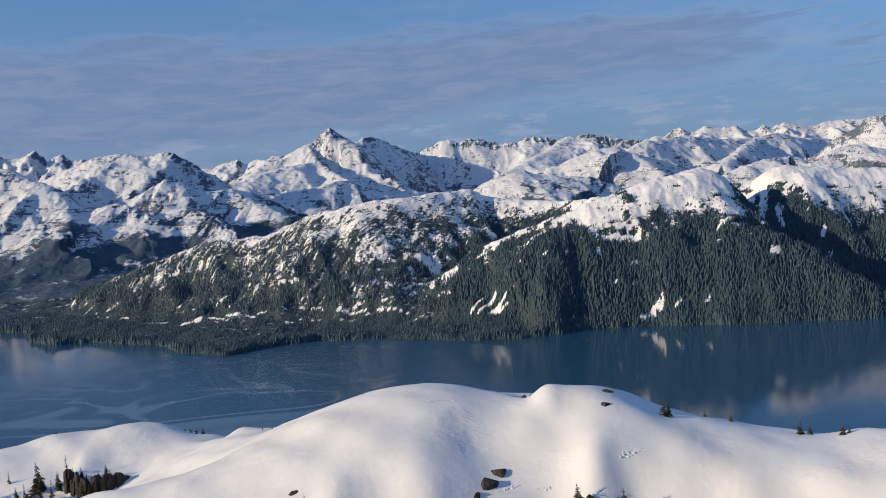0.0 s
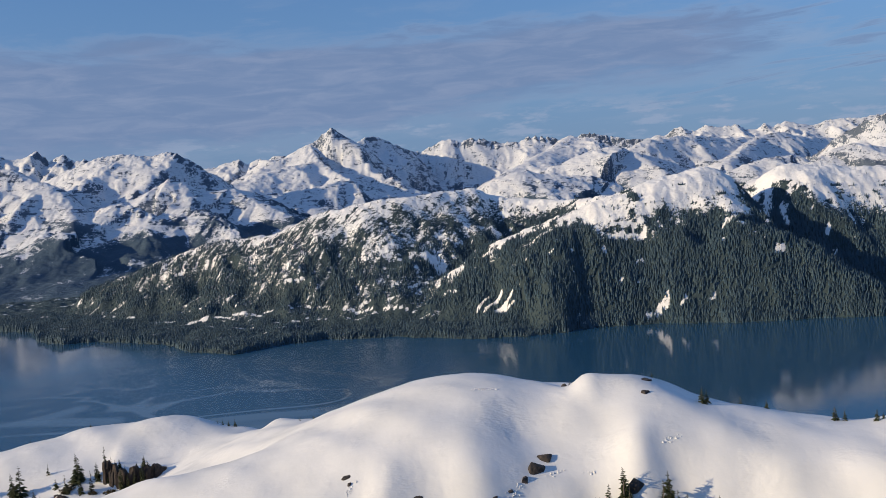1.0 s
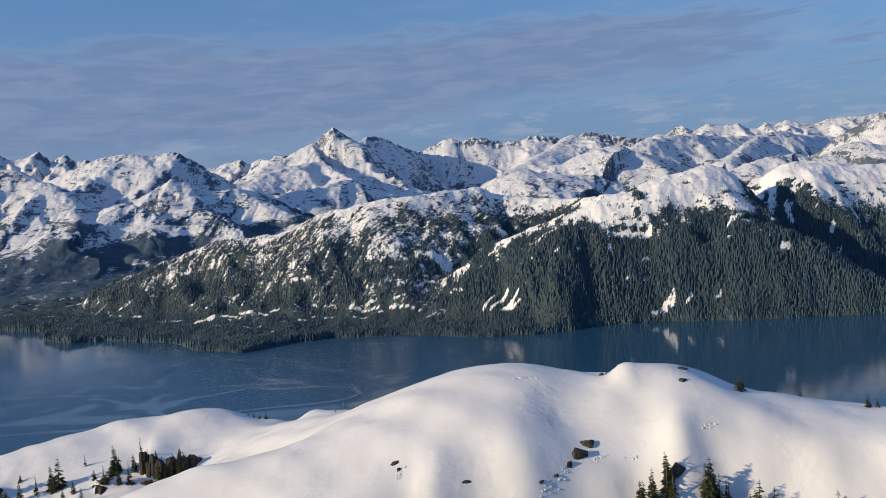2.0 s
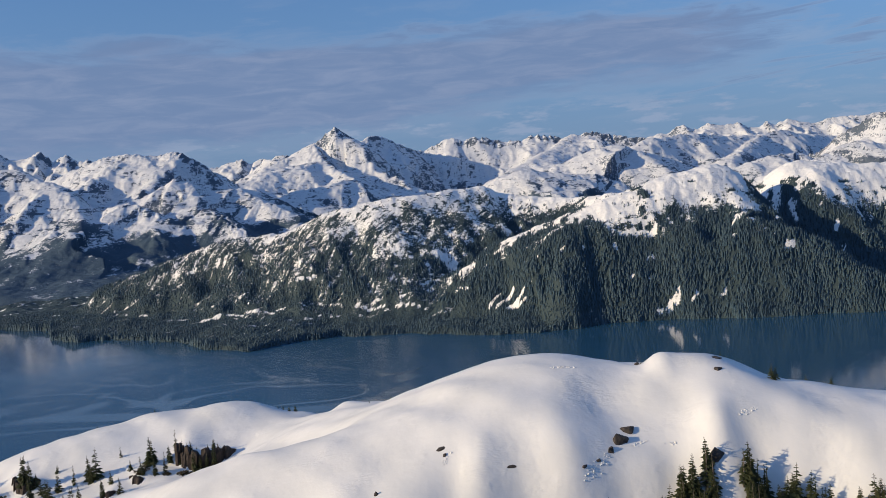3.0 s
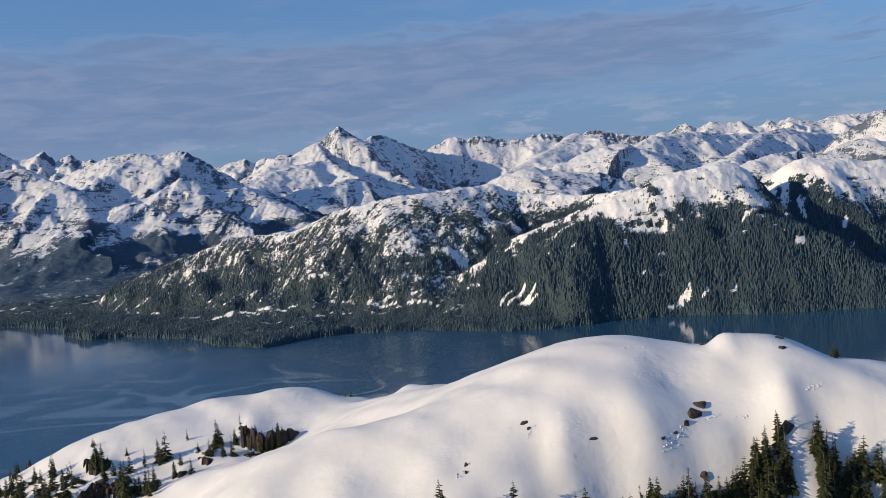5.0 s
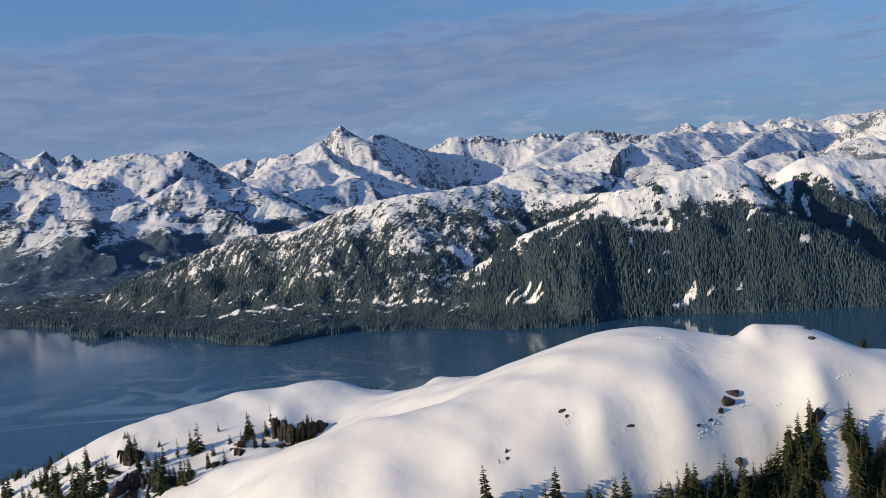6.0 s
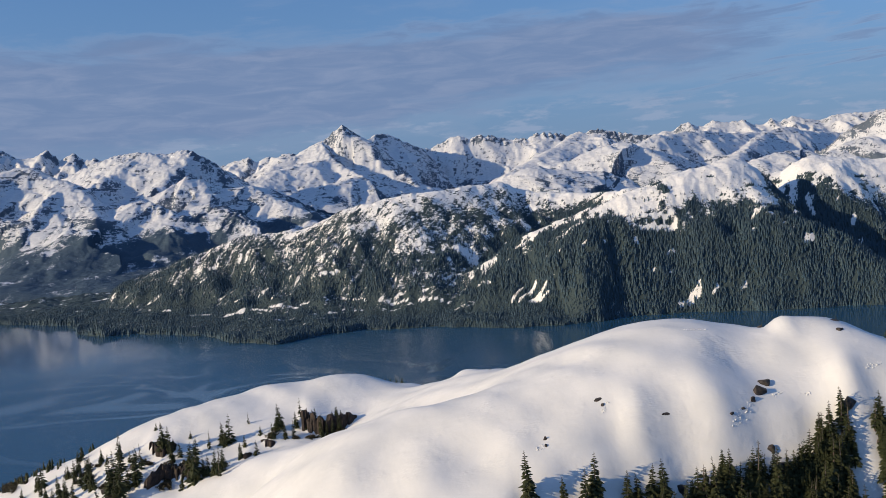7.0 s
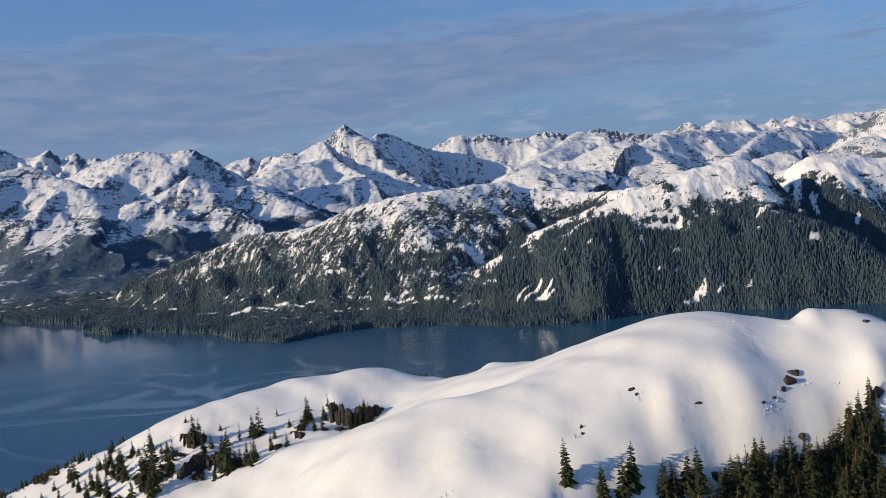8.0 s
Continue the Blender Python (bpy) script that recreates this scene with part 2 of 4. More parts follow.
def rock_material(name, dark, light):
    m, nt, bsdf, pos = start_material(name)
    n = noise_node(nt, pos, 1.3, 6.0, 0.65)
    link(nt, mix_colour(nt, smooth(nt, n, 0.3, 0.7), dark, light), bsdf.inputs["Base Color"])
    bsdf.inputs["Roughness"].default_value = 0.85
    bump(nt, bsdf, n, 0.9, 0.3)
    return m


def bark_material():
    m, nt, bsdf, pos = start_material("grey_brown_bark")
    n = noise_node(nt, pos, 5.0, 4.0, 0.6)
    link(nt, mix_colour(nt, n, (0.05, 0.04, 0.035), (0.16, 0.13, 0.11)), bsdf.inputs["Base Color"])
    bsdf.inputs["Roughness"].default_value = 0.9
    return m


SNOW = snow_material()
# forest floor colours carry a painted blue haze tint; the snow stays neutral
SHORE = mountain_material("hazed_forest_floor_and_snow", (0.030, 0.050, 0.062), (0.052, 0.072, 0.076), 4.0, 1.2, (0.76, 0.755, 0.75), (0.85, 0.84, 0.83), None, 2.0)
# distance haze painted in: rock, woods and snow tinted blue, the snow dimmed
RANGE = mountain_material("hazed_snow_and_rock", (0.070, 0.095, 0.135), (0.14, 0.165, 0.21), 12.0, 3.0, (0.58, 0.597, 0.635), (0.71, 0.712, 0.727), ((0.044, 0.074, 0.112), (0.068, 0.098, 0.134)), 2.6)
NEEDLES = foliage_material("conifer_needles", (0.022, 0.034, 0.017), (0.080, 0.084, 0.034), 0.6, 0.3)
# needle green pushed towards blue to paint in the haze across the inlet
FOREST = foliage_material("hazed_forest_needles", (0.040, 0.078, 0.115), (0.070, 0.097, 0.108), 0.012)
BRUSH = foliage_material("brown_alder_brush", (0.035, 0.030, 0.018), (0.095, 0.075, 0.035))
WATER, BARK = water_material(), bark_material()
ROCK = rock_material("dark_weathered_rock", (0.018, 0.016, 0.016), (0.075, 0.06, 0.052))
CLIFF_ROCK = rock_material("brown_cliff_rock", (0.012, 0.009, 0.008), (0.046, 0.032, 0.025))

# ------------------------------------------------------------------ the inlet
bm = bmesh.new()
bmesh.ops.create_grid(bm, x_segments=24, y_segments=24, size=6000)
me = bpy.data.meshes.new("water")
bm.to_mesh(me)
bm.free()
me.materials.append(WATER)
tagged(new("water", me), "calm dark blue inlet water with pale wind slicks", "water", kind="structure")

# ------------------------------------------------------------------ the near snow hill
CREST = [(170, 95, 108.0), (110, 112, 121.0), (75, 120, 126.0), (50, 128, 125.2), (36, 135, 128.0), (24, 139, 132.7), (16, 141, 131.4), (10, 143, 130.9), (-2, 144, 133.5), (-14, 148, 132.4), (-24, 154, 128.0), (-34, 168, 121.0), (-42, 186, 117.4), (-48, 200, 112.0)]
LEFT_CREST = [(-48, 200, 111.0), (-62, 216, 108.7), (-80, 222, 112.2), (-98, 220, 111.5), (-125, 209, 107.3), (-147, 208, 97.2), (-200, 214, 78.0), (-300, 235, 30.0), (-360, 250, 0.0)]
SHOULDER = [(-20, 140, 130), (-30, 136, 127), (-42, 134, 124), (-50, 135, 122.5), (-58, 138, 121), (-66, 152, 116), (-70, 160, 112.5), (-75, 168, 109), (-85, 173, 104.5), (-97, 176, 100.5), (-110, 178, 96.5), (-130, 178, 88)]
# swellings (+) and hollows (-) of the snow: x, y, radius, height
SWELLS = [(15, 140, 4.5, 1.3), (12.5, 146, 3.0, -1.3), (36, 141, 4.5, -1.0), (-54, 211, 5, -1.2), (60, 130, 6, 0.7), (55, 133, 3, -0.6), (-160, 210, 12, 1.4), (10, 123, 10, -1.6), (-10, 119, 7, -1.7), (-13, 129, 5, 0.6)]
# wind-shaped ribs and scoops: x, y, half width, half length, height
RIBS = [(11.4, 144.5, 1.7, 3, -1.1), (14.6, 141, 1.7, 3, 0.7), (-27.5, 137.4, 4, 3, -0.8), (4, 131, 5, 4, -1.1), (-21, 116.5, 2.6, 4, -0.9), (-44, 119, 4, 4, -1.4), (-59, 123, 4, 5, -0.7), (14.7, 124, 4, 3, -0.9), (-66, 121.5, 3, 7, 0.9), (-53, 116.3, 3, 7, 0.9), (-17.2, 118.5, 2.6, 5, 1.0), (-6.6, 119, 2.6, 5, 1.1), (20, 123, 2.2, 4, 1.2), (32.4, 124, 3, 4, 1.1), (-38.2, 115, 3, 5, 0.8), (13, 137, 2.4, 3, 1.0), (11, 133, 2.4, 3, 0.8)]
SCOOPS = [(7.5, 137, 4, 4, -0.9), (-80, 214, 7, 7, 0.9), (-66, 208, 8, 8, -0.8), (-30, 152, 5, 5, -0.5), (-27.5, 139, 4, 2.5, -0.6), (2.3, 129.7, 4, 3.5, -0.8), (-20, 117, 3.5, 3, -0.8), (-34, 120, 2.5, 3, -0.8), (14.5, 125.5, 3, 3, -0.8), (-10.7, 125.5, 4, 3, -0.8), (-15, 131, 5, 2.5, -0.6), (-35, 133, 4, 3, -0.8), (19, 121.6, 1.8, 3.5, 0.9), (-27, 120, 3, 4, 0.8), (-17.4, 120.6, 2.4, 4, 0.8), (-28, 130, 4, 3, 0.6), (18.3, 125, 2.5, 3, 0.6), (-21, 127, 4, 3, 0.6)]
# the knob of the crest and the small mound in the saddle
KNOB = [(-44.5, 186, 3.0, 4.0, 1.0), (21, 139, 4, 4, 0.45), (31, 138, 5, 5, -0.9), (15.2, 136.5, 1.0, 3.0, 0.3), (12, 139.5, 1.4, 4, -0.6)]
# broken rock faces of the western slope: foot and height along each
CLIFF = [(-85.6, 193.8, 5.2), (-84.6, 193.5, 6.0), (-83.6, 193.1, 6.0), (-81.8, 191.7, 5.4), (-79.7, 191.3, 4.6), (-77.5, 191.6, 5.2), (-75.4, 192.2, 4.4), (-73.6, 193.3, 2.8), (-71.9, 194.9, 0.8)]
LEDGE_LOW = [(-120.8, 178.2, 1.6), (-119.6, 178.7, 3.6), (-117.6, 180.7, 4.2), (-115.2, 181.9, 3.3), (-112.2, 180.7, 3.7), (-108.9, 178.1, 4.0), (-107.7, 180.1, 1.6)]
LEDGE_HIGH = [(-124.3, 194.9, 1.7), (-121.4, 190.3, 3.8), (-119.0, 189.3, 3.0), (-117.5, 190.8, 2.4), (-116.8, 192.6, 1.0)]
LEDGE_SMALL = [(-95.6, 190.0, 0.5), (-93.3, 187.5, 1.8), (-91.1, 186.7, 1.2)]
LEDGE_LAST = [(-99.3, 182.4, 0.7), (-97.5, 182.0, 1.8), (-96.1, 182.7, 0.6)]
BRINK = [(-200, -60), (-60, 80), (-46, 98), (-38, 109), (-30, 112.5), (-20, 115.5), (-12, 118.3), (0, 119.5), (8, 120), (16, 121.3), (28, 120.5), (42, 117), (80, 102), (160, 72), (330, 20)]


def box_blur(a, r):
    for ax in (0, 1):
        for _ in range(3):
            p = np.pad(a, [(r + 1, r) if k == ax else (0, 0) for k in (0, 1)], mode="edge")
            c = np.cumsum(p, axis=ax)
            a = (c[2 * r + 1:] - c[:-2 * r - 1] if ax == 0 else c[:, 2 * r + 1:] - c[:, :-2 * r - 1]) / (2 * r + 1)
    return a


HX0, HY0 = -470.0, -170.0


def make_hill():
    x, y = np.meshgrid(np.arange(HX0, 345.0), np.arange(HY0, 485.0))
    d, zc, side = to_spine(x, y, CREST)
    fall, soft = np.where(side < 0, 0.74, 0.50), np.where(side < 0, 14.0, 10.0)
    h1 = zc - fall * (np.sqrt(d * d + soft * soft) - soft)
    d, zc, side = to_spine(x, y, LEFT_CREST)
    h2 = zc - np.where(side < 0, 0.62, 0.42) * (np.sqrt(d * d + 64.0) - 8.0)
    d, zc, side = to_spine(x, y, SHOULDER)
    h3 = zc - np.where(side > 0, 0.72, 0.60) * (np.sqrt(d * d + 100.0) - 10.0)
    h = box_blur(soft_max(soft_max(h1, h2, 2.5), h3, 2.5), 3)
    for sx, sy, r, amp in SWELLS:
        h = h + amp * np.exp(-((x - sx) ** 2 + (y - sy) ** 2) / (r * r))
    for sx, sy, rx, ry, amp in [(a, b, 1.15 * c, 1.15 * d, 0.58 * e) for a, b, c, d, e in RIBS + SCOOPS] + KNOB:
        h = h + amp * np.exp(-((x - sx) / rx) ** 2 - ((y - sy) / ry) ** 2)
    # snow banked up behind the rock faces
    for line in (CLIFF, LEDGE_LOW, LEDGE_HIGH, LEDGE_SMALL, LEDGE_LAST):
        px, py, ph = zip(*line)
        back = y - np.interp(x, px, py)
        bank = np.interp(x, (px[0] - 2.5,) + px + (px[-1] + 2.5,), (0.0,) + ph + (0.0,))
        h = h + 0.55 * bank * step(0.3, 1.8, back) * np.exp(-np.maximum(back - 1.8, 0) / 6.0)
    near = step(0.0, 6.0, to_spine(x, y, [(a, b, 0) for a, b, c in CREST])[0])
    h = h + 0.5 * grad_noise(x / 8.5 + 0.1 * y, y / 34.0, 77) * near
    over = np.interp(x, [p[0] for p in BRINK], [p[1] for p in BRINK]) - y + 1.2 * grad_noise(x / 7.0, y / 7.0, 31)
    h = h - 2.0 * 1.6 * np.log1p(np.exp(np.clip(over / 1.6, -30, 30))) * step(60, 18, over) - 35.0 * 2.0 * step(18, 60, over)
    return h + 0.42 * fbm(x, y, 17.0, 3, 0.42, 3) + 2.5 * fbm(x, y, 70.0, 3, 0.5, 13) * step(30, 120, np.hypot(x, y - 150))


HILL = make_hill()


def hill_height(x, y):
    """Height of the snow at places x, y."""
    x, y = np.asarray(x, float), np.asarray(y, float)
    fx, fy = np.clip(x - HX0, 0, HILL.shape[1] - 1.001), np.clip(y - HY0, 0, HILL.shape[0] - 1.001)
    ix, iy = fx.astype(int), fy.astype(int)
    fx, fy = fx - ix, fy - iy
    return (HILL[iy, ix] * (1 - fx) + HILL[iy, ix + 1] * fx) * (1 - fy) + (HILL[iy + 1, ix] * (1 - fx) + HILL[iy + 1, ix + 1] * fx) * fy


gx, gy = np.meshgrid(np.r_[np.arange(-460, -180, 5.0), np.arange(-180, 100), np.arange(100, 335, 4.0)], np.r_[np.arange(-160, 80, 5.0), np.arange(80, 250), np.arange(250, 475, 4.0)])
tagged(sheet("snow_hill", gx, gy, hill_height(gx, gy), SNOW), "smooth snow-covered foreground hill with rounded hollows", "snow hill", kind="structure")

# ------------------------------------------------------------------ the far shore and its mountains
SPUR_A = [(-543, 1399, 47), (-478, 1379, 67), (-406, 1348, 88), (-355, 1333, 105), (-305, 1317, 110), (-262, 1306, 111), (-227, 1296, 120), (-191, 1281, 136), (-149, 1271, 144), (-109, 1266, 150), (-62, 1271, 153), (-14, 1293, 157), (44, 1331, 159), (76, 1330, 145), (123, 1313, 137), (177, 1286, 134), (217, 1243, 137)]
SPUR_B = [(-63, 1127, 26), (2, 1119, 60), (53, 1105, 91), (96, 1100, 106), (135, 1090, 120), (176, 1086, 133), (219, 1092, 146), (263, 1104, 157), (304, 1115, 166), (331, 1126, 167), (373, 1147, 163), (402, 1169, 164), (436, 1191, 166), (488, 1201, 161), (540, 1201, 155), (590, 1201, 152), (736, 1217, 148)]
SPUR_C = [(331, 1126, 160), (327, 1060, 128), (326, 1020, 104), (372, 1003, 86), (413, 988, 66), (450, 966, 42), (478, 950, 22)]
SHORELINE = [(-1100, 1500), (-745, 1356), (-641, 1292), (-585, 1262), (-537, 1162), (-488, 1122), (-450, 1132), (-389, 1101), (-325, 1049), (-307, 1010), (-240, 965), (-193, 1010), (-151, 1028), (-59, 1003), (33, 959), (75, 950), (145, 978), (222, 977), (302, 950), (354, 943), (454, 934), (800, 900)]
# bare snow slides, ledges and beach flats in the forest: from x, y to x, y, half width
SLIDES = [(28, 1033, 42, 1040, 1.7), (36, 1029, 56, 1033, 2.1), (46, 1024, 66, 1021, 2.1), (53, 1022, 69, 1014, 1.5), (-18, 1139, -7, 1153, 2.6), (-8, 1149, 16, 1111, 3.4), (-52, 1108, -38, 1117, 1.2), (-82, 1093, -66, 1091, 1.0), (-9, 1081, 5, 1062, 0.9), (211, 983, 236, 988, 1.8), (218, 984, 236, 985, 1.8), (248, 977, 254, 980, 1.4), (278, 975, 285, 976, 1.4), (140, 979, 153, 988, 1.4), (111, 1023, 118, 1024, 1.7), (134, 980, 138, 985, 1.2)]
LEDGES = [(183, 1038, 226, 1036, 2.6), (189, 1046, 225, 1044, 2.2), (209, 1020, 218, 1021, 1.4), (188, 1006, 192, 1005, 1.0), (207, 1003, 216, 1007, 0.8), (313, 1026, 326, 1027, 3.4), (324, 1016, 361, 1032, 1.4), (357, 987, 367, 988, 1.9), (370, 1028, 396, 1034, 1.4), (370, 989, 388, 990, 0.8), (417, 1168, 382, 1094, 4.9), (420, 1136, 418, 1112, 3.4), (458, 1095, 464, 1098, 2.1), (457, 1073, 465, 1082, 1.5), (52, 1095, 70, 1091, 1.9), (41, 1091, 51, 1085, 1.5)]
FLATS = [(-306, 1161, -242, 1132, 1.7), (-311, 1132, -283, 1103, 1.1), (-239, 1138, -228, 1134, 1.7), (-182, 1126, -152, 1108, 0.9), (-201, 1097, -189, 1098, 1.2), (-165, 1099, -154, 1096, 1.2), (-134, 1099, -98, 1090, 1.2), (-114, 1099, -99, 1098, 0.9), (-84, 1085, -46, 1074, 0.8), (-406, 1211, -370, 1189, 0.9), (-451, 1249, -438, 1245, 0.9), (-134, 1089, -125, 1087, 0.9), (-303, 1184, -300, 1192, 1.1), (-280, 1157, -274, 1185, 1.4), (-337, 1200, -323, 1185, 1.1), (-296, 1190, -284, 1193, 1.1), (-213, 1157, -186, 1150, 1.5), (-402, 1275, -396, 1275, 1.1), (-392, 1291, -380, 1294, 1.7)]


def fan(u0, u1, columns, y0, y1, rows, power=1.0):
    """A grid that spreads out with distance."""
    u, k = np.linspace(u0, u1, columns), np.linspace(0, 1, rows) ** power
    uu, yy = np.meshgrid(u, y0 + (y1 - y0) * k)
    return uu * yy, yy


def inland_of(x, y):
    return y - np.interp(x, [p[0] for p in SHORELINE], [p[1] for p in SHORELINE]) + 7 * fbm(x, y, 45, 3, 0.5, 8)


GULLY = [(392, 1168, 0), (398, 1120, 0), (425, 1060, 0), (470, 1000, 0), (520, 950, 0)]


def shore_height(x, y):
    inland = inland_of(x, y)
    wx, wy = x + 22 * fbm(x, y, 110, 3, 0.5, 21), y + 22 * fbm(x, y, 110, 3, 0.5, 22)
    h = np.full(x.shape, -40.0)
    away = np.full(x.shape, 1e9)
    for spine, fall, soft in ((SPUR_A, 0.80, 14.0), (SPUR_B, 1.0, 18.0), (SPUR_C, 0.95, 8.0)):
        d0, zc, side = to_spine(x, y, spine)
        d1, zc1, side1 = to_spine(wx, wy, spine)
        k = step(8, 70, d0)
        d, zc = d0 * (1 - k) + d1 * k, zc * (1 - k) + zc1 * k
        h = soft_max(zc - fall * (np.sqrt(d * d + soft * soft) - soft), h, 8.0)
        away = np.minimum(away, d0)
    low = 3.0 + 14.0 * (1 - np.exp(-np.maximum(inland, 0) / 150.0)) + 0.05 * np.maximum(inland - 200, 0) + 5.0 * fbm(x, y, 60, 4, 0.5, 5)
    h = soft_max(h, low, 10.0)
    gullies = (ridged(x + 0.4 * y, y * 0.45, 62, 4, 0.5, 40) - 0.8) * (9.5 - 6.5 * step(85, 125, h)) * step(10, 50, h) * step(4, 60, away)
    h = h + gullies + 2.6 * fbm(x, y, 26, 4, 0.55, 50) * step(3, 20, h)
    h = h - 44.0 * np.exp(-(to_spine(x, y, GULLY)[0] / 36.0) ** 2) * step(4, 60, h)
    return np.minimum(h, np.where(inland > 0, 1 + 1.6 * inland, inland * 0.6))


def shore_snow(x, y, z):
    """How much snow lies on the shore mountain: above 0.5 it lies open."""
    n = fbm(x, y, 40, 5, 0.65, 70)
    east = step(-20, 80, x - 0.3 * (y - 1150))
    slant = grad_noise((x + 1.25 * y) / 38.0, (1.25 * x - y) / 9.0, 85) + 0.6 * grad_noise((x + 1.25 * y) / 15.0, (1.25 * x - y) / 4.0, 86)
    west = 0.34 + (z + 20 * n - 92) / 170.0 + 0.22 * n + 0.38 * slant
    summit = 0.5 + (z + 20 * n - 118 + 14 * step(300, 420, x)) / 48.0 + 0.12 * n
    snow = west * (1 - east) + summit * east
    snow = snow + 0.75 * step(58, 8, to_spine(x, y, SPUR_B)[0]) * step(20, 80, z) * (0.7 + n) + 0.3 * step(30, 4, to_spine(x, y, SPUR_A)[0])
    bench = grad_noise(x / 46.0 + 0.02 * y, z / 5.0, 91) + 0.6 * grad_noise(x / 17.0, z / 2.4, 92)
    snow = snow - 0.62 * step(0.45, 0.75, bench) * east * step(100, 130, z)
    # dark gully wedge: woods, and the summit's shade put in as missing snow
    snow = snow - 1.1 * np.exp(-(to_spine(x, y, GULLY)[0] / 46.0) ** 2)
    flats = grad_noise(x / 42.0, y / 13.0, 81) + 0.5 * grad_noise(x / 15.0, y / 6.0, 82)
    spots = grad_noise(x / 13.0, y / 7.0, 83) + 0.4 * grad_noise(x / 5.0, y / 4.0, 84)
    snow = np.maximum(snow, 0.95 * step(0.55, 0.85, spots) * step(35, 75, z))
    snow = np.maximum(snow, 0.9 * step(0.42, 0.72, flats) * step(45, 18, z) * step(20, -60, x) * step(30, 90, inland_of(x, y)))
    dots = grad_noise(x / 10.0, y / 4.5, 87) + 0.5 * grad_noise(x / 4.0, y / 2.5, 88)
    snow = snow - 0.55 * step(0.34, 0.66, dots) * step(70, 110, z)
    snow = 0.5 + (snow - 0.5) * (0.62 + 0.2 * east)
    rough = fbm(x, y, 6, 3, 0.6, 90)
    for x0, y0, x1, y1, half in SLIDES + LEDGES + FLATS:
        reach = to_spine(x, y, [(x0, y0, 0), (x1, y1, 0)])[0] / (0.85 * half) + 0.8 * rough
        snow = np.maximum(snow, 1.25 - 0.75 * reach)
    return np.clip(snow, -0.8, 1.2)


x, y = fan(-0.60, 0.60, 880, 900, 1560, 300)
z = shore_height(x, y)
tagged(sheet("shore_mountain", x, y, z, SHORE, snow=shore_snow(x, y, z)), "forested shore mountain with a snow-covered rounded summit", "mountain", kind="structure")


WEST_DOME = [(-1315, 2880, 229), (-1230, 2860, 271), (-1133, 2850, 303), (-1060, 2850, 324), (-985, 2850, 333), (-932, 2850, 324), (-883, 2850, 320), (-843, 2850, 328), (-815, 2850, 326), (-795, 2850, 311), (-751, 2840, 277), (-706, 2820, 233), (-660, 2800, 200), (-617, 2790, 171)]
WEST_FACE = [(-971, 2850, 330), (-917, 2800, 311), (-870, 2740, 282), (-844, 2660, 247), (-851, 2580, 218)]
WEST_FACE_LOW = [(-1061, 2850, 321), (-1055, 2790, 293), (-1070, 2720, 262)]
WEST_LOW = [(-1317, 2480, 275), (-1223, 2480, 288), (-1188, 2480, 293), (-1156, 2470, 288), (-1092, 2430, 258), (-1023, 2380, 238), (-960, 2300, 209), (-911, 2220, 174), (-864, 2120, 141)]
WEST_MID = [(-837, 2480, 190), (-771, 2500, 217), (-745, 2500, 238), (-692, 2500, 219), (-650, 2500, 195), (-621, 2520, 195), (-588, 2550, 199), (-547, 2500, 180), (-481, 2430, 153), (-408, 2350, 120), (-376, 2300, 94)]
WEST_SPUR = [(-890, 2280, 147), (-860, 2260, 162), (-810, 2250, 176), (-754, 2230, 161), (-713, 2200, 142)]
WEST_SPUR_EAST = [(-719, 2300, 134), (-671, 2290, 152), (-609, 2270, 151), (-563, 2220, 132), (-483, 2120, 89)]
PEAK = [(-1085, 3560, 228), (-909, 3570, 238), (-780, 3600, 251), (-718, 3640, 281), (-654, 3680, 311), (-591, 3730, 331), (-560, 3770, 356), (-535, 3790, 380), (-502, 3800, 390), (-477, 3806, 417), (-440, 3810, 438), (-412, 3873, 416), (-375, 3952, 391), (-355, 3994, 386), (-322, 4061, 405), (-292, 4118, 414), (-242, 4207, 392), (-213, 4258, 382), (-182, 4314, 366), (-133, 4400, 343), (-86, 4430, 343), (-21, 4440, 363), (22, 4440, 387), (50, 4440, 391), (119, 4440, 375)]
TEETH = [(119, 4440, 375), (178, 4450, 388), (244, 4460, 375), (312, 4460, 359), (395, 4460, 356), (440, 4470, 378), (491, 4480, 380), (539, 4490, 378), (609, 4500, 354), (644, 4500, 371), (694, 4500, 370), (751, 4500, 379), (819, 4500, 361), (889, 4500, 347), (1023, 4480, 323)]
PEAK_RIB = [(-535, 3790, 380), (-481, 3620, 308), (-400, 3420, 253), (-325, 3220, 214), (-265, 3020, 165)]
PEAK_FOOT = [(-767, 3150, 212), (-702, 3220, 228), (-655, 3300, 253), (-606, 3380, 268), (-556, 3480, 283), (-501, 3560, 292)]
PEAK_LOW = [(-485, 2960, 181), (-431, 2980, 188), (-382, 3040, 198), (-335, 3150, 208)]
MIDDLE = [(644, 4500, 371), (539, 4300, 314), (433, 4100, 269), (336, 3900, 228), (234, 3700, 185)]
MIDDLE_DOME = [(463, 3500, 225), (531, 3510, 249), (590, 3530, 263), (654, 3550, 274), (718, 3560, 270), (752, 3540, 249), (792, 3420, 201), (842, 3260, 136)]
DOME = [(122, 2960, 124), (159, 2980, 155), (188, 3000, 177), (228, 3020, 191), (285, 3050, 201), (342, 3060, 183), (401, 3080, 172), (462, 3100, 173), (520, 3100, 165), (573, 3080, 142), (620, 3040, 106)]
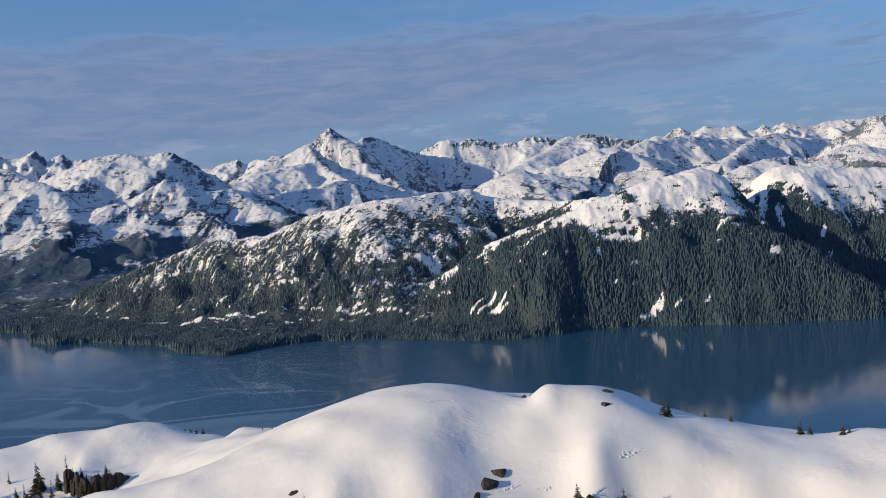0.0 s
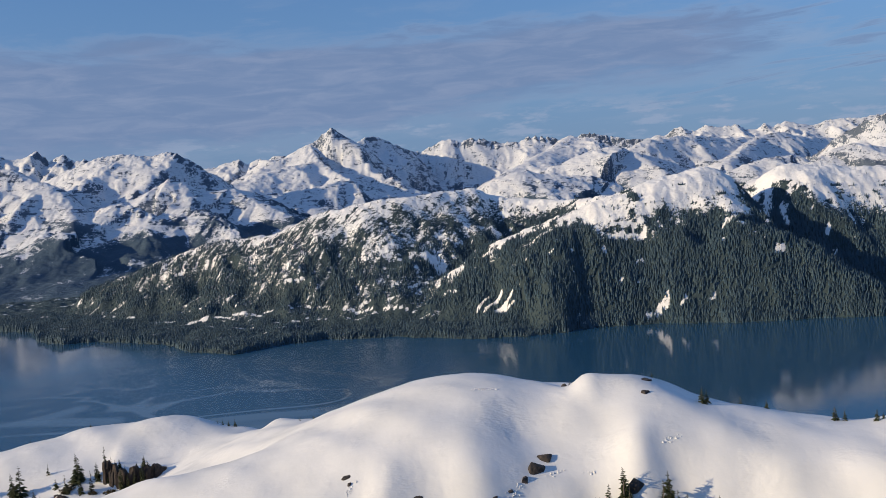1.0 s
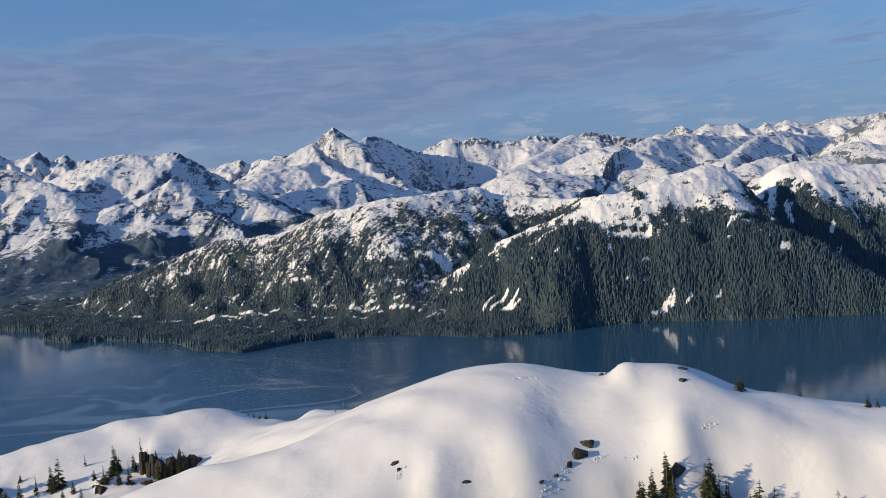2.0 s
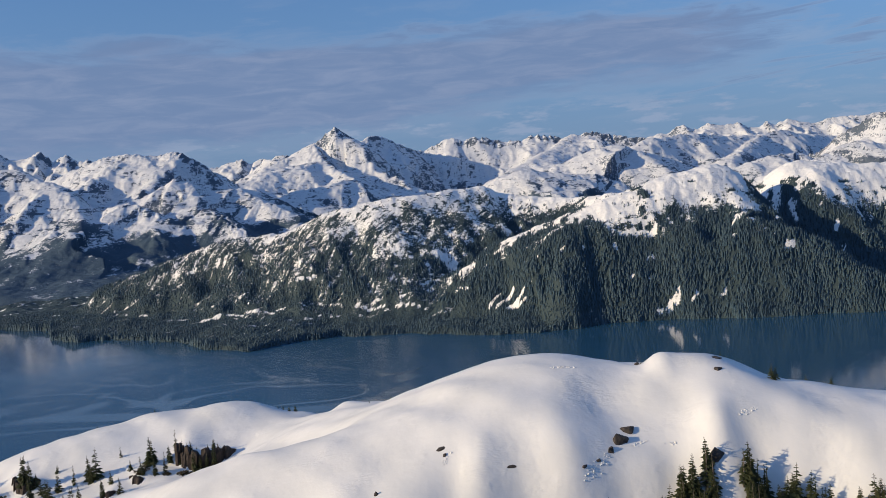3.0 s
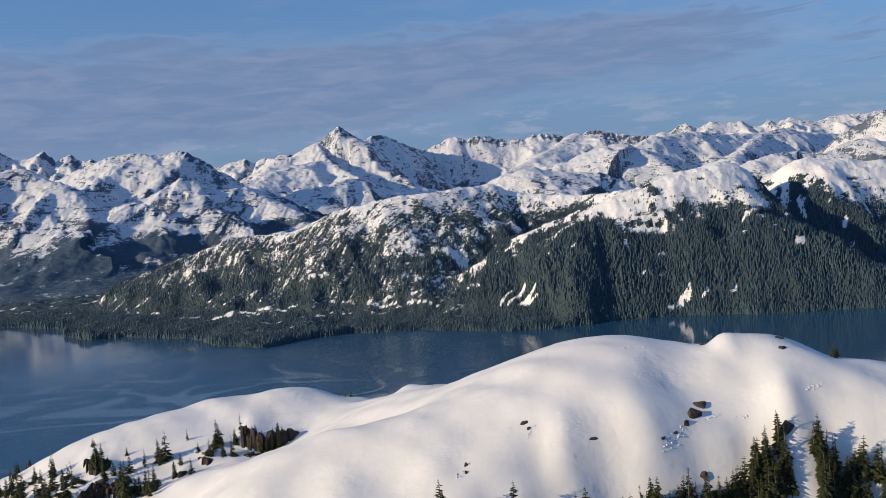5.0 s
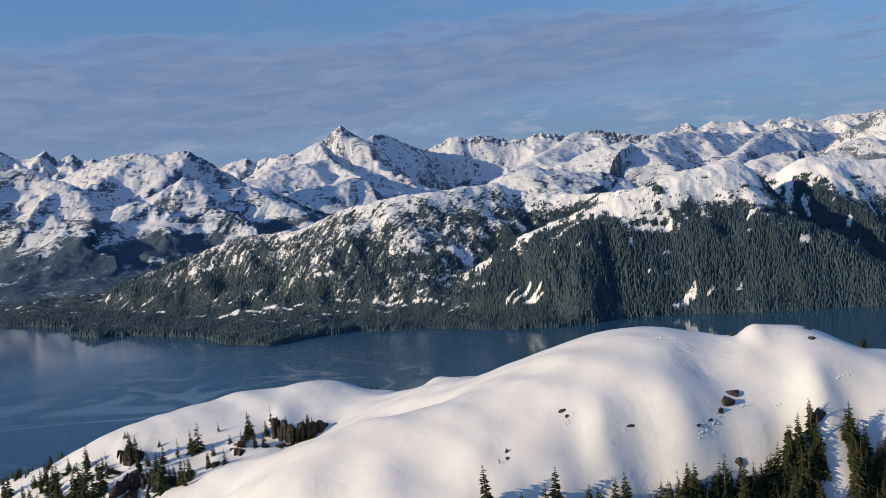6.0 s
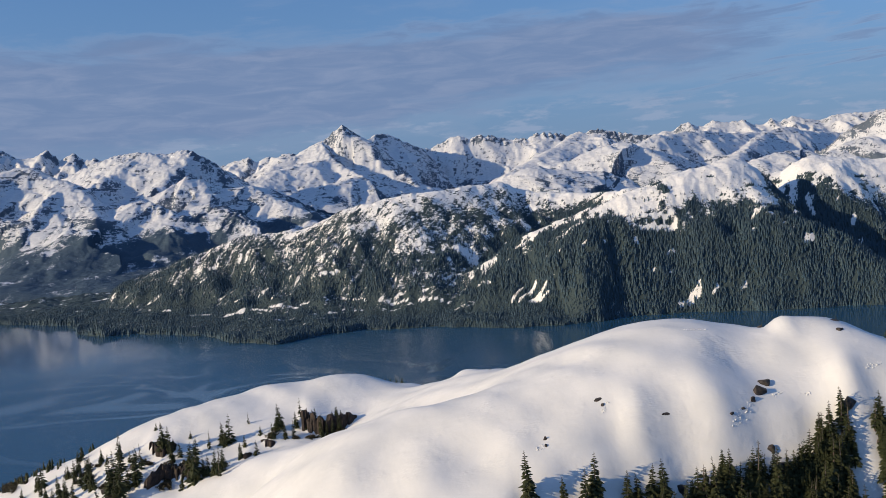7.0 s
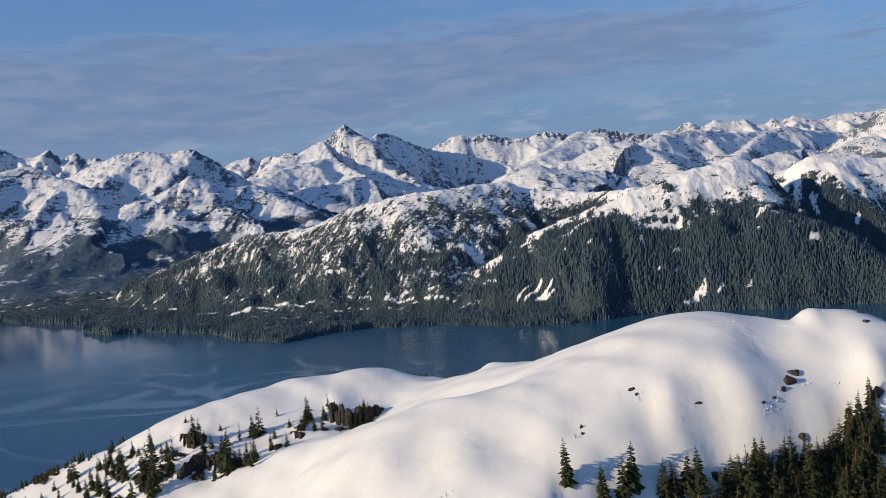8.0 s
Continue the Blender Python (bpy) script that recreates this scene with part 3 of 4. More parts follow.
EAST = [(759, 3650, 260), (845, 3720, 296), (921, 3790, 303), (996, 3850, 308), (1133, 3950, 306), (1310, 4080, 293), (1480, 4200, 296), (1602, 4280, 315), (1691, 4340, 294), (1841, 4440, 280), (2032, 4560, 268), (2376, 4680, 235)]
EAST_RIB = [(1480, 4200, 296), (1339, 3950, 255), (1222, 3750, 216), (1110, 3550, 179)]
EAST_LOW = [(996, 3200, 138), (1081, 3240, 167), (1136, 3280, 180), (1185, 3300, 187), (1245, 3350, 191), (1317, 3400, 196), (1338, 3300, 156)]
EAST_DOME = [(1106, 2780, 150), (1167, 2820, 165), (1216, 2850, 186), (1252, 2860, 200), (1298, 2870, 209), (1343, 2870, 210), (1400, 2860, 193), (1515, 2860, 172)]
EAST_PEAK = [(1483, 3650, 178), (1531, 3600, 211), (1549, 3560, 241), (1585, 3540, 265), (1627, 3510, 293), (1657, 3480, 310), (1691, 3460, 319), (1751, 3450, 320), (1921, 3450, 268)]
FAR_WEST = [(-2544, 4890, 551), (-2396, 4890, 522), (-2310, 4890, 468), (-2235, 4890, 462), (-2146, 4890, 498), (-2103, 4890, 465), (-2076, 4890, 438), (-2043, 4890, 463), (-1999, 4890, 472), (-1942, 4890, 432), (-1887, 4890, 437), (-1800, 4890, 394), (-1470, 4890, 343), (-1195, 4890, 347), (-1148, 4890, 365), (-1064, 4890, 386), (-1021, 4890, 353), (-961, 4890, 379), (-920, 4890, 358), (-881, 4890, 388), (-826, 4890, 387), (-769, 4890, 344), (-679, 4890, 331)]
FAR_EAST = [(358, 4890, 347), (1027, 4890, 335), (1119, 4890, 346), (1174, 4890, 360), (1226, 4890, 356), (1267, 4890, 387), (1311, 4890, 402), (1352, 4890, 372), (1394, 4890, 372), (1441, 4890, 398), (1501, 4890, 385), (1553, 4890, 384), (1608, 4890, 389), (1652, 4890, 359), (1713, 4890, 354), (1754, 4890, 385), (1795, 4890, 364), (1866, 4890, 389), (1942, 4890, 371), (2017, 4890, 354), (2063, 4890, 374), (2140, 4890, 384), (2246, 4890, 382), (2368, 4890, 392), (2611, 4890, 377)]


def range_sheet(name, label, spines, grid, base, size, amp, seed, bias, treeline, front=2400.0, knob=0.0, wide=90.0):
    """Mountains from crest lines: points, fall on the near or west side, fall on the far or east side, roundness, cragginess."""
    x, y = fan(*grid)
    h = np.full(x.shape, -60.0)
    away = np.full(x.shape, 1e9)
    craggy = np.zeros(x.shape)
    wx, wy = x + 0.22 * size * fbm(x, y, 0.8 * size, 4, 0.5, seed), y + 0.22 * size * fbm(x, y, 0.8 * size, 4, 0.5, seed + 3)
    teeth = ridged(x, y * 0.5, 32.0, 3, 0.6, seed + 40) - 0.8
    for spine, near_fall, far_fall, soft, crag in spines:
        d0, zc, side0 = to_spine(x, y, spine)
        d1, zc1, side = to_spine(wx, wy, spine)
        k = step(10, 0.8 * size, d0)
        d, zc = d0 * (1 - k) + d1 * k, zc * (1 - k) + zc1 * k
        fall = np.where(np.where(k > 0.5, side, side0) < 0, near_fall, far_fall)
        rise = zc - fall * (np.sqrt(d * d + soft * soft) - soft) + 16.0 * crag * teeth * step(70, 10, d0)
        on = step(-10, 10, rise - h)
        craggy = craggy * (1 - on) + on * crag * step(75, 15, d0)
        h = soft_max(rise, h, 8.0)
        away = np.minimum(away, d0)
    h = soft_max(h, base + 10 * fbm(x, y, 220, 4, 0.5, seed + 9), 20.0)
    spurs = ridged(x, 0.6 * y, size, 5, 0.42, seed + 20) - 0.8
    h = h + spurs * amp * step(base + 45, base + 150, h) * (0.06 + 0.94 * step(10, 0.6 * size, away))
    h = h + 0.07 * amp * fbm(x, y, 0.16 * size, 4, 0.55, seed + 30)
    # ice-rounded knobs, steeper to the east, with creases between them
    east = 0.45 * wide * np.abs(grad_noise(x / wide, y / (1.5 * wide), seed + 80))
    lump = sum(g * np.abs(grad_noise((x - east) / (wide * g), y / (1.5 * wide * g), seed + 80 + k)) for k, g in enumerate((1.0, 0.45, 0.16)))
    h = h + knob * (lump - 0.55) * step(base + 15, base + 80, h) * (0.12 + 0.88 * step(5, 60, away))
    h = h - 50.0 * step(front + 140, front + 10, y)
    gy_, gx_ = np.gradient(h)
    gx_, gy_ = gx_ / np.gradient(x, axis=1), gy_ / np.gradient(y, axis=0)
    slope = np.hypot(gx_, gy_)
    n = fbm(x, y, size * 0.45, 5, 0.6, seed + 50)
    ledge = step(0.30, 0.7, grad_noise(x / 58.0 + 0.004 * y, h / 6.0, seed + 75) + 0.7 * grad_noise(x / 20.0, h / 3.0, seed + 76))
    specks = fbm(x, 0.7 * y, 60.0, 4, 0.6, seed + 70)
    snow = bias + 0.22 * n + 0.30 * specks - 0.50 * step(0.6, 1.3, slope) * (0.55 + 0.45 * step(0.02, 0.3, craggy)) - 0.20 * step(0.05, 0.7, -gx_) - 0.6 * craggy * step(-0.1, 0.35, teeth + 0.25 * specks) - 0.25 * step(treeline + 130, treeline + 20, h + 30 * n) - 0.65 * step(treeline + 40, treeline - 30, h + 30 * n) - 0.5 * ledge * step(treeline, treeline + 60, h)
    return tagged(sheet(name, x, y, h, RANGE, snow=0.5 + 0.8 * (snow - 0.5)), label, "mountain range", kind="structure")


WEST_LINES = ((WEST_DOME, 0.52, 0.6, 22.0, 0.3), (WEST_FACE, 0.36, 0.95, 14.0, 0.1), (WEST_FACE_LOW, 0.45, 0.6, 16.0, 0.2), (WEST_LOW, 0.36, 0.75, 24.0, 0.15), (WEST_MID, 0.40, 0.5, 26.0, 0.15), (WEST_SPUR, 0.5, 0.5, 18.0, 0.3), (WEST_SPUR_EAST, 0.5, 0.6, 20.0, 0.3))
PEAK_LINES = ((PEAK, 0.78, 0.7, 5.0, 0.32), (TEETH, 0.75, 0.7, 6.0, 0.5), (PEAK_RIB, 0.42, 1.0, 8.0, 0.2), (PEAK_FOOT, 0.40, 0.5, 40.0, 0.15), (PEAK_LOW, 0.45, 0.7, 20.0, 0.15), (MIDDLE, 0.75, 0.40, 40.0, 0.0), (MIDDLE_DOME, 0.40, 0.7, 30.0, 0.0), (DOME, 0.40, 0.6, 45.0, 0.1), (EAST, 0.75, 0.6, 20.0, 0.15), (EAST_RIB, 0.40, 0.9, 24.0, 0.2), (EAST_LOW, 0.45, 0.6, 30.0, 0.2), (EAST_DOME, 0.42, 0.6, 45.0, 0.15), (EAST_PEAK, 0.75, 0.7, 12.0, 0.7))
FAR_LINES = ((FAR_WEST, 0.7, 0.7, 8.0, 0.4), (FAR_EAST, 0.7, 0.7, 8.0, 0.3))
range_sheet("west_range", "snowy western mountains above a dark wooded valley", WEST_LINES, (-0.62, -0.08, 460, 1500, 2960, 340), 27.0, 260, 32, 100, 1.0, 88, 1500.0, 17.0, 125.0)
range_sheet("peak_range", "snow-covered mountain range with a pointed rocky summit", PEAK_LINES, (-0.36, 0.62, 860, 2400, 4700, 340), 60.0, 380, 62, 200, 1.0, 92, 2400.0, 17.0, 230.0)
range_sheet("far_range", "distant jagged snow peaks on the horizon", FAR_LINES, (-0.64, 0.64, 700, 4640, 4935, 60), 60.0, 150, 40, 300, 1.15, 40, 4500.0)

# ------------------------------------------------------------------ forest of the far shore
def forest(name, x, y, z, tall, material, label):
    """Many small two-tiered conifers in one mesh."""
    count, sides = len(x), 5
    rng = np.random.default_rng(5)
    ang = np.linspace(0, 2 * np.pi, sides, endpoint=False)[None, :] + rng.uniform(0, 6.28, (count, 1))
    verts, faces, at = [], [], 0
    wide = tall * rng.uniform(0.18, 0.27, count)
    for foot, tip, rad in ((-0.05, 0.66, 1.0), (0.36, 1.0, 0.62)):
        r = (wide * rad)[:, None] * rng.uniform(0.65, 1.25, (count, sides))
        zz = z[:, None] + tall[:, None] * (foot + rng.uniform(-0.05, 0.05, (count, sides)))
        ring = np.stack([x[:, None] + r * np.cos(ang), y[:, None] + r * np.sin(ang), zz], -1)
        top = np.stack([x, y, z + tall * tip], -1)[:, None, :]
        verts.append(np.concatenate([ring, top], 1).reshape(-1, 3))
        n = at + np.arange(count)[:, None] * (sides + 1)
        k = np.arange(sides)[None, :]
        faces.append(np.stack([n + k, n + (k + 1) % sides, np.broadcast_to(n + sides, (count, sides))], -1).reshape(-1, 3))
        at += count * (sides + 1)
    v, f = np.concatenate(verts), np.concatenate(faces)
    me = bpy.data.meshes.new(name)
    me.vertices.add(len(v))
    me.vertices.foreach_set("co", v.astype(np.float32).ravel())
    me.loops.add(f.size)
    me.loops.foreach_set("vertex_index", f.astype(np.int32).ravel())
    me.polygons.add(len(f))
    me.polygons.foreach_set("loop_start", (np.arange(len(f)) * 3).astype(np.int32))
    me.update(calc_edges=True)
    me.materials.append(material)
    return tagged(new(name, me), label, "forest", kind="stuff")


def plant_forest():
    rng = np.random.default_rng(11)
    y = rng.uniform(905, 1400, 240000)
    x = rng.uniform(-0.56, 0.56, y.size) * y
    z = shore_height(x, y)
    bare = shore_snow(x, y, z) + 0.22 * fbm(x, y, 16, 3, 0.6, 120)
    keep = (inland_of(x, y) > 0.3) & (z > 0.1) & (rng.uniform(0, 1, y.size) < (0.50 + 0.45 * step(-40, 60, x)) * step(0.84 - 0.14 * step(-40, 60, x), 0.18, bare) * (0.45 + 0.55 * step(-0.45, 0.15, fbm(x, y, 38, 3, 0.6, 130))) * step(158, 132, z) + 0.004 * step(150, 130, z) + 0.03 * step(125, 100, z))
    x, y, z, bare = x[keep], y[keep], z[keep], bare[keep]
    # the trees that lean out over the water's edge
    ex = rng.uniform(-760, 560, 15000)
    ey = np.interp(ex, [p[0] for p in SHORELINE], [p[1] for p in SHORELINE]) + rng.uniform(-14, 22, ex.size)
    edge = inland_of(ex, ey)
    keep = (edge > -1.2) & (edge < 7.0)
    ex, ey = ex[keep], ey[keep]
    x, y, z, bare = np.r_[x, ex], np.r_[y, ey], np.r_[z, shore_height(ex, ey)], np.r_[bare, np.full(ex.size, -1.0)]
    tall = rng.uniform(3.0, 5.8, x.size) * (1.0 + 0.3 * step(-20, 160, x)) * (1.0 - 0.45 * step(60, 140, z)) * (1.0 - 0.3 * step(0.2, 0.7, bare))
    tall = tall * np.where(z < 25, 0.75, 1.0) * (1.0 + 0.35 * fbm(x, y, 50, 2, 0.5, 140))
    tall = tall * np.where(bare < -0.99, 1.25 + 0.5 * step(-100, -240, x), 1.0)
    forest("far_forest", x, y, z, tall, FOREST, "dense conifer forest on the far slope, tinted hazy blue")


plant_forest()


# ------------------------------------------------------------------ trees, shrubs and rocks on the near hill
def part(name, bm, material, parent, label=""):
    me = bpy.data.meshes.new(name)
    bm.to_mesh(me)
    bm.free()
    me.materials.append(material)
    ob = new(name, me)
    ob.parent = parent
    return tagged(ob, label)


def ground_at(x, y):
    return float(hill_height(x, y))


def spray(bm, base, out, length, width, droop, lift):
    """One flat drooping branch: a folded blade with ragged side sprays."""
    side = Vector((-out.y, out.x, 0))
    up = Vector((0, 0, 1))

    def at(k, s):
        return base + out * (length * k) + side * (width * s) + up * (lift * length * k - droop * length * k * k)

    a, m, t = bm.verts.new(at(0, 0)), bm.verts.new(at(0.55, 0) + up * (0.05 * length)), bm.verts.new(at(1.0, 0))
    for sgn in (1, -1):
        w = bm.verts.new(at(random.uniform(0.4, 0.6), sgn) - up * (0.16 * length))
        bm.faces.new((a, w, m) if sgn > 0 else (a, m, w))
        bm.faces.new((m, w, t) if sgn > 0 else (m, t, w))
        q = bm.verts.new(at(random.uniform(0.75, 0.95), sgn * random.uniform(0.6, 1.0)) - up * (0.10 * length))
        r = bm.verts.new(at(0.5, sgn * 0.15))
        bm.faces.new((r, q, m) if sgn > 0 else (r, m, q))


def conifer(seed, tall, spread, gaps, bare_foot):
    """A tapered trunk with whorls of drooping sprays and an uneven outline."""
    random.seed(seed)
    tree = new("conifer_tree")
    bm = bmesh.new()
    rings = []
    for k in range(6):
        f = k / 5
        r, z = 0.026 * tall * (1 - 0.93 * f), f * tall * 0.97 - 0.5 * (k == 0)
        bend = Vector((0.02 * tall * math.sin(f * 3 + seed), 0.02 * tall * math.sin(f * 2.3 + seed * 2), z))
        rings.append([bm.verts.new(bend + Vector((r * math.cos(i * math.pi / 3), r * math.sin(i * math.pi / 3), 0))) for i in range(6)])
    for lo, hi in zip(rings, rings[1:]):
        for i in range(6):
            bm.faces.new((lo[i], lo[(i + 1) % 6], hi[(i + 1) % 6], hi[i]))
    bm.faces.new(rings[-1])
    part("trunk", bm, BARK, tree)
    bm = bmesh.new()
    whorls = int(8 + tall * 2.4)
    for k in range(whorls):
        f = bare_foot + (1 - bare_foot) * (k / (whorls - 1)) ** 0.92
        reach = spread * tall * ((1 - f) ** 0.78) * random.uniform(0.72, 1.2) + 0.05 * tall * (1 - 0.7 * f)
        if random.random() < gaps * 0.5:
            continue
        n, turn = max(4, int(7 * (1 - 0.35 * f))), random.uniform(0, 6.28)
        for i in range(n):
            if random.random() < gaps:
                continue
            ang = turn + i * 6.2832 / n + random.uniform(-0.3, 0.3)
            length = reach * random.uniform(0.65, 1.2)
            out = Vector((math.cos(ang), math.sin(ang), 0))
            z = f * tall * 0.96 + random.uniform(-0.02, 0.02) * tall
            bend = Vector((0.02 * tall * math.sin(f * 3 + seed), 0.02 * tall * math.sin(f * 2.3 + seed * 2), z))
            spray(bm, bend, out, length, length * random.uniform(0.30, 0.42), random.uniform(0.35, 0.6), 0.12 + 0.35 * f)
    part("crown", bm, NEEDLES, tree)
    tree.location = (0, 0, -60)
    return tree


def shrub(seed, wide, tall):
    """A wind-clipped mat of dwarf conifer: stems and many upright tufts."""
    random.seed(seed)
    bush = new("dwarf_pine_shrub")
    stems, tufts = bmesh.new(), bmesh.new()
    for k in range(26):
        ang, r = random.uniform(0, 6.28), wide * math.sqrt(random.random())
        foot = Vector((r * math.cos(ang), 0.7 * r * math.sin(ang), -0.3))
        h = tall * (1 - 0.55 * (r / wide) ** 2) * random.uniform(0.6, 1.15)
        s = [stems.verts.new(foot + Vector((0.05 * math.cos(i * 2.1), 0.05 * math.sin(i * 2.1), 0))) for i in range(3)]
        tip = stems.verts.new(foot + Vector((0, 0, h)))
        for i in range(3):
            stems.faces.new((s[i], s[(i + 1) % 3], tip))
        for j in range(9):
            a2 = random.uniform(0, 6.28)
            spray(tufts, foot + Vector((0, 0, h * random.uniform(0.15, 0.95))), Vector((math.cos(a2), math.sin(a2), 0)), random.uniform(0.3, 0.6) * min(1.0, wide), random.uniform(0.12, 0.24), 0.2, random.uniform(0.2, 1.1))
    tagged(part("stems", stems, BARK, bush), kind="stuff")
    part("foliage", tufts, BRUSH, bush)
    bush.location = (0, 0, -60)
    return bush


def boulder(name, seed, size, label):
    """A broken angular rock with flat fracture faces."""
    r = random.Random(seed * 7)
    bm = bmesh.new()
    for k in range(17):
        p = Vector((r.gauss(0, 1), r.gauss(0, 1), r.gauss(0, 1))).normalized() * r.uniform(0.8, 1.25)
        bm.verts.new((p.x * size[0], p.y * size[1], p.z * size[2]))
    hull = bmesh.ops.convex_hull(bm, input=bm.verts)
    bmesh.ops.delete(bm, geom=[v for v in hull["geom_interior"] if isinstance(v, bmesh.types.BMVert)], context="VERTS")
    bmesh.ops.bevel(bm, geom=bm.edges[:], offset=0.07 * min(size), segments=1, affect="EDGES")
    me = bpy.data.meshes.new(name)
    bm.to_mesh(me)
    bm.free()
    me.materials.append(ROCK)
    ob = new(name, me)
    return tagged(ob, label, "rock")


TREES = [conifer(1, 8.0, 0.20, 0.08, 0.03), conifer(2, 7.0, 0.23, 0.14, 0.02), conifer(3, 9.0, 0.17, 0.12, 0.06), conifer(4, 5.5, 0.23, 0.22, 0.02), conifer(5, 6.5, 0.14, 0.35, 0.10), conifer(6, 3.2, 0.26, 0.15, 0.0)]
for ob, words in zip(TREES, ("tall dense dark green spruce on the snow slope", "full green hemlock with drooping branches in snow", "slender tall spruce with a thin top", "short broad green conifer in the snow", "sparse thin conifer with gaps between branches", "small young conifer poking out of the snow")):
    tagged(ob, words, "tree", "conifers on the snow hill")
SHRUBS = [shrub(11, 1.5, 1.1), shrub(12, 2.1, 1.3), shrub(13, 1.2, 0.9)]
for ob in SHRUBS:
    tagged(ob, "low brownish green dwarf conifer mat in the snow", "shrub", "shrubs on the snow hill")
used = set()


def plant(kinds, which, x, y, scale, rng):
    src = kinds[which]
    m = pose(x, y, ground_at(x, y) - 0.15, rng.uniform(-3, 3), rng.uniform(-3, 3), rng.uniform(0, 360))
    if src.name in used:
        ob = copy_thing(src, m)
    else:
        used.add(src.name)
        ob = src
        ob.matrix_basis = m
    ob.scale = (scale, scale, scale * rng.uniform(0.92, 1.1))
    return ob


rng = random.Random(21)
# single trees of the western slope: x, y, height
WEST_TREES = [(-114.5, 187.9, 4.4), (-117.1, 192.0, 3.0), (-108.2, 177.5, 9.3), (-110.1, 180.5, 7.8), (-110.9, 188.8, 4.8), (-105.5, 178.4, 5.3), (-108.0, 191.0, 4.4), (-106.7, 179.5, 3.7), (-101.9, 174.4, 7.0), (-103.4, 177.1, 5.8), (-101.6, 177.6, 5.6), (-103.2, 191.9, 7.1), (-104.9, 192.1, 5.8), (-104.1, 191.2, 4.4), (-98.8, 183.1, 4.7), (-99.0, 188.9, 3.3), (-95.8, 193.2, 2.8), (-95.0, 183.2, 3.8), (-91.3, 194.2, 7.5), (-90.7, 194.8, 3.7), (-92.0, 189.3, 5.2), (-87.4, 191.2, 4.6), (-86.4, 197.8, 5.5), (-87.1, 194.7, 4.4), (-89.1, 189.9, 3.9), (-99.9, 198.8, 3.2), (-114.2, 196.5, 2.4)]
WEST_GROVE = [(-145.1, 203.6, 4.4), (-144.6, 197.3, 4.8), (-138.4, 190.8, 7.7), (-136.6, 188.5, 5.3), (-132.1, 194.8, 7.4), (-128.8, 182.0, 9.5), (-129.2, 180.2, 8.8), (-125.2, 176.0, 10.0), (-124.9, 179.9, 6.5), (-125.5, 173.9, 7.4), (-123.0, 180.6, 9.0), (-123.6, 186.3, 6.9), (-126.4, 190.8, 3.8), (-154.2, 197.7, 5.2), (-139.7, 183.8, 6.6), (-145.9, 187.3, 5.6), (-131.5, 177.2, 5.7), (-155.0, 192.0, 3.5), (-160.9, 195.4, 2.6), (-137.4, 197.4, 4.1), (-135.5, 196.1, 2.8), (-124.4, 201.9, 2.3), (-149.8, 191.9, 3.9), (-158.2, 197.0, 3.3), (-152.1, 194.4, 3.8), (-172.4, 202.4, 2.2), (-166.3, 197.7, 2.0)]
CREST_TREES = [(32, 133.6, 2.6), (31.2, 133.4, 2.9), (38.9, 139, 1.6), (42.2, 136.5, 1.7), (50.4, 130.4, 2.7), (51.7, 130.2, 1.8), (55.6, 128.2, 2.1), (56.6, 128.4, 1.3), (-62.9, 218, 1.7), (-61.3, 218.2, 2.2), (-64.6, 219, 1.5), (-38.6, 180, 1.0), (-32.6, 160, 0.9), (-98.5, 221.5, 1.2), (12.6, 144.5, 1.5), (25.5, 141.5, 1.1), (-66, 219.5, 1.2), (24.6, 115.3, 3.0), (-113, 219.5, 1.0)]
more = []
for n in range(22):
    f = rng.random()
    more.append((-152 + 46 * f + rng.uniform(-3, 3), 196 - 14 * f + rng.uniform(-8, 6), rng.uniform(2.5, 7.0)))
for px, py, tall in WEST_TREES + WEST_GROVE + CREST_TREES + more:
    if tall < 3.0:
        k = rng.choice((3, 5, 5))
    else:
        k = rng.choice((0, 1, 2, 3, 4))
    base_tall = (8.0, 7.0, 9.0, 5.5, 6.5, 3.2)[k]
    plant(TREES, k, px, py, tall / base_tall, rng)

# the wood under the brink of the hill
for n in range(330):
    px = rng.uniform(-40, 46)
    brink = float(np.interp(px, [p[0] for p in BRINK], [p[1] for p in BRINK]))
    py = brink - float(np.interp(px, [-20, -5, 5, 14, 24, 35], [6.3, 5.8, 4.9, 2.8, 3.0, 4.6])) - 7.0 * rng.random() ** 1.3
    clump = float(grad_noise(np.array([px / 9.0]), np.array([py / 9.0]), 55)[0])
    if clump < -0.2 or (px < -13 and rng.random() < 0.8) or 17.6 < px < 20.2:
        continue
    k = rng.choice((0, 0, 1, 2, 2, 3, 4))
    tall = rng.uniform(6.0, 9.5) * (0.75 if brink - py < 6 else 1.0)
    plant(TREES, k, px, py, tall / (8.0, 7.0, 9.0, 5.5, 6.5, 3.2)[k], rng)

for px, py, tall in [(-36.8, 110.7, 5.0), (-26.2, 111.5, 6.0), (-19.5, 112.1, 5.5), (-17.2, 112.4, 6.0), (-15.3, 112.6, 5.5), (-31.3, 109.8, 5), (-28.1, 110.3, 5.5), (-21.2, 111.8, 5.0), (-10.0, 113.6, 6.0), (-8.8, 113.0, 6.5)]:
    plant(TREES, rng.choice((0, 0, 1)), px, py - 0.8, 1.35 * tall / 7.5, rng)


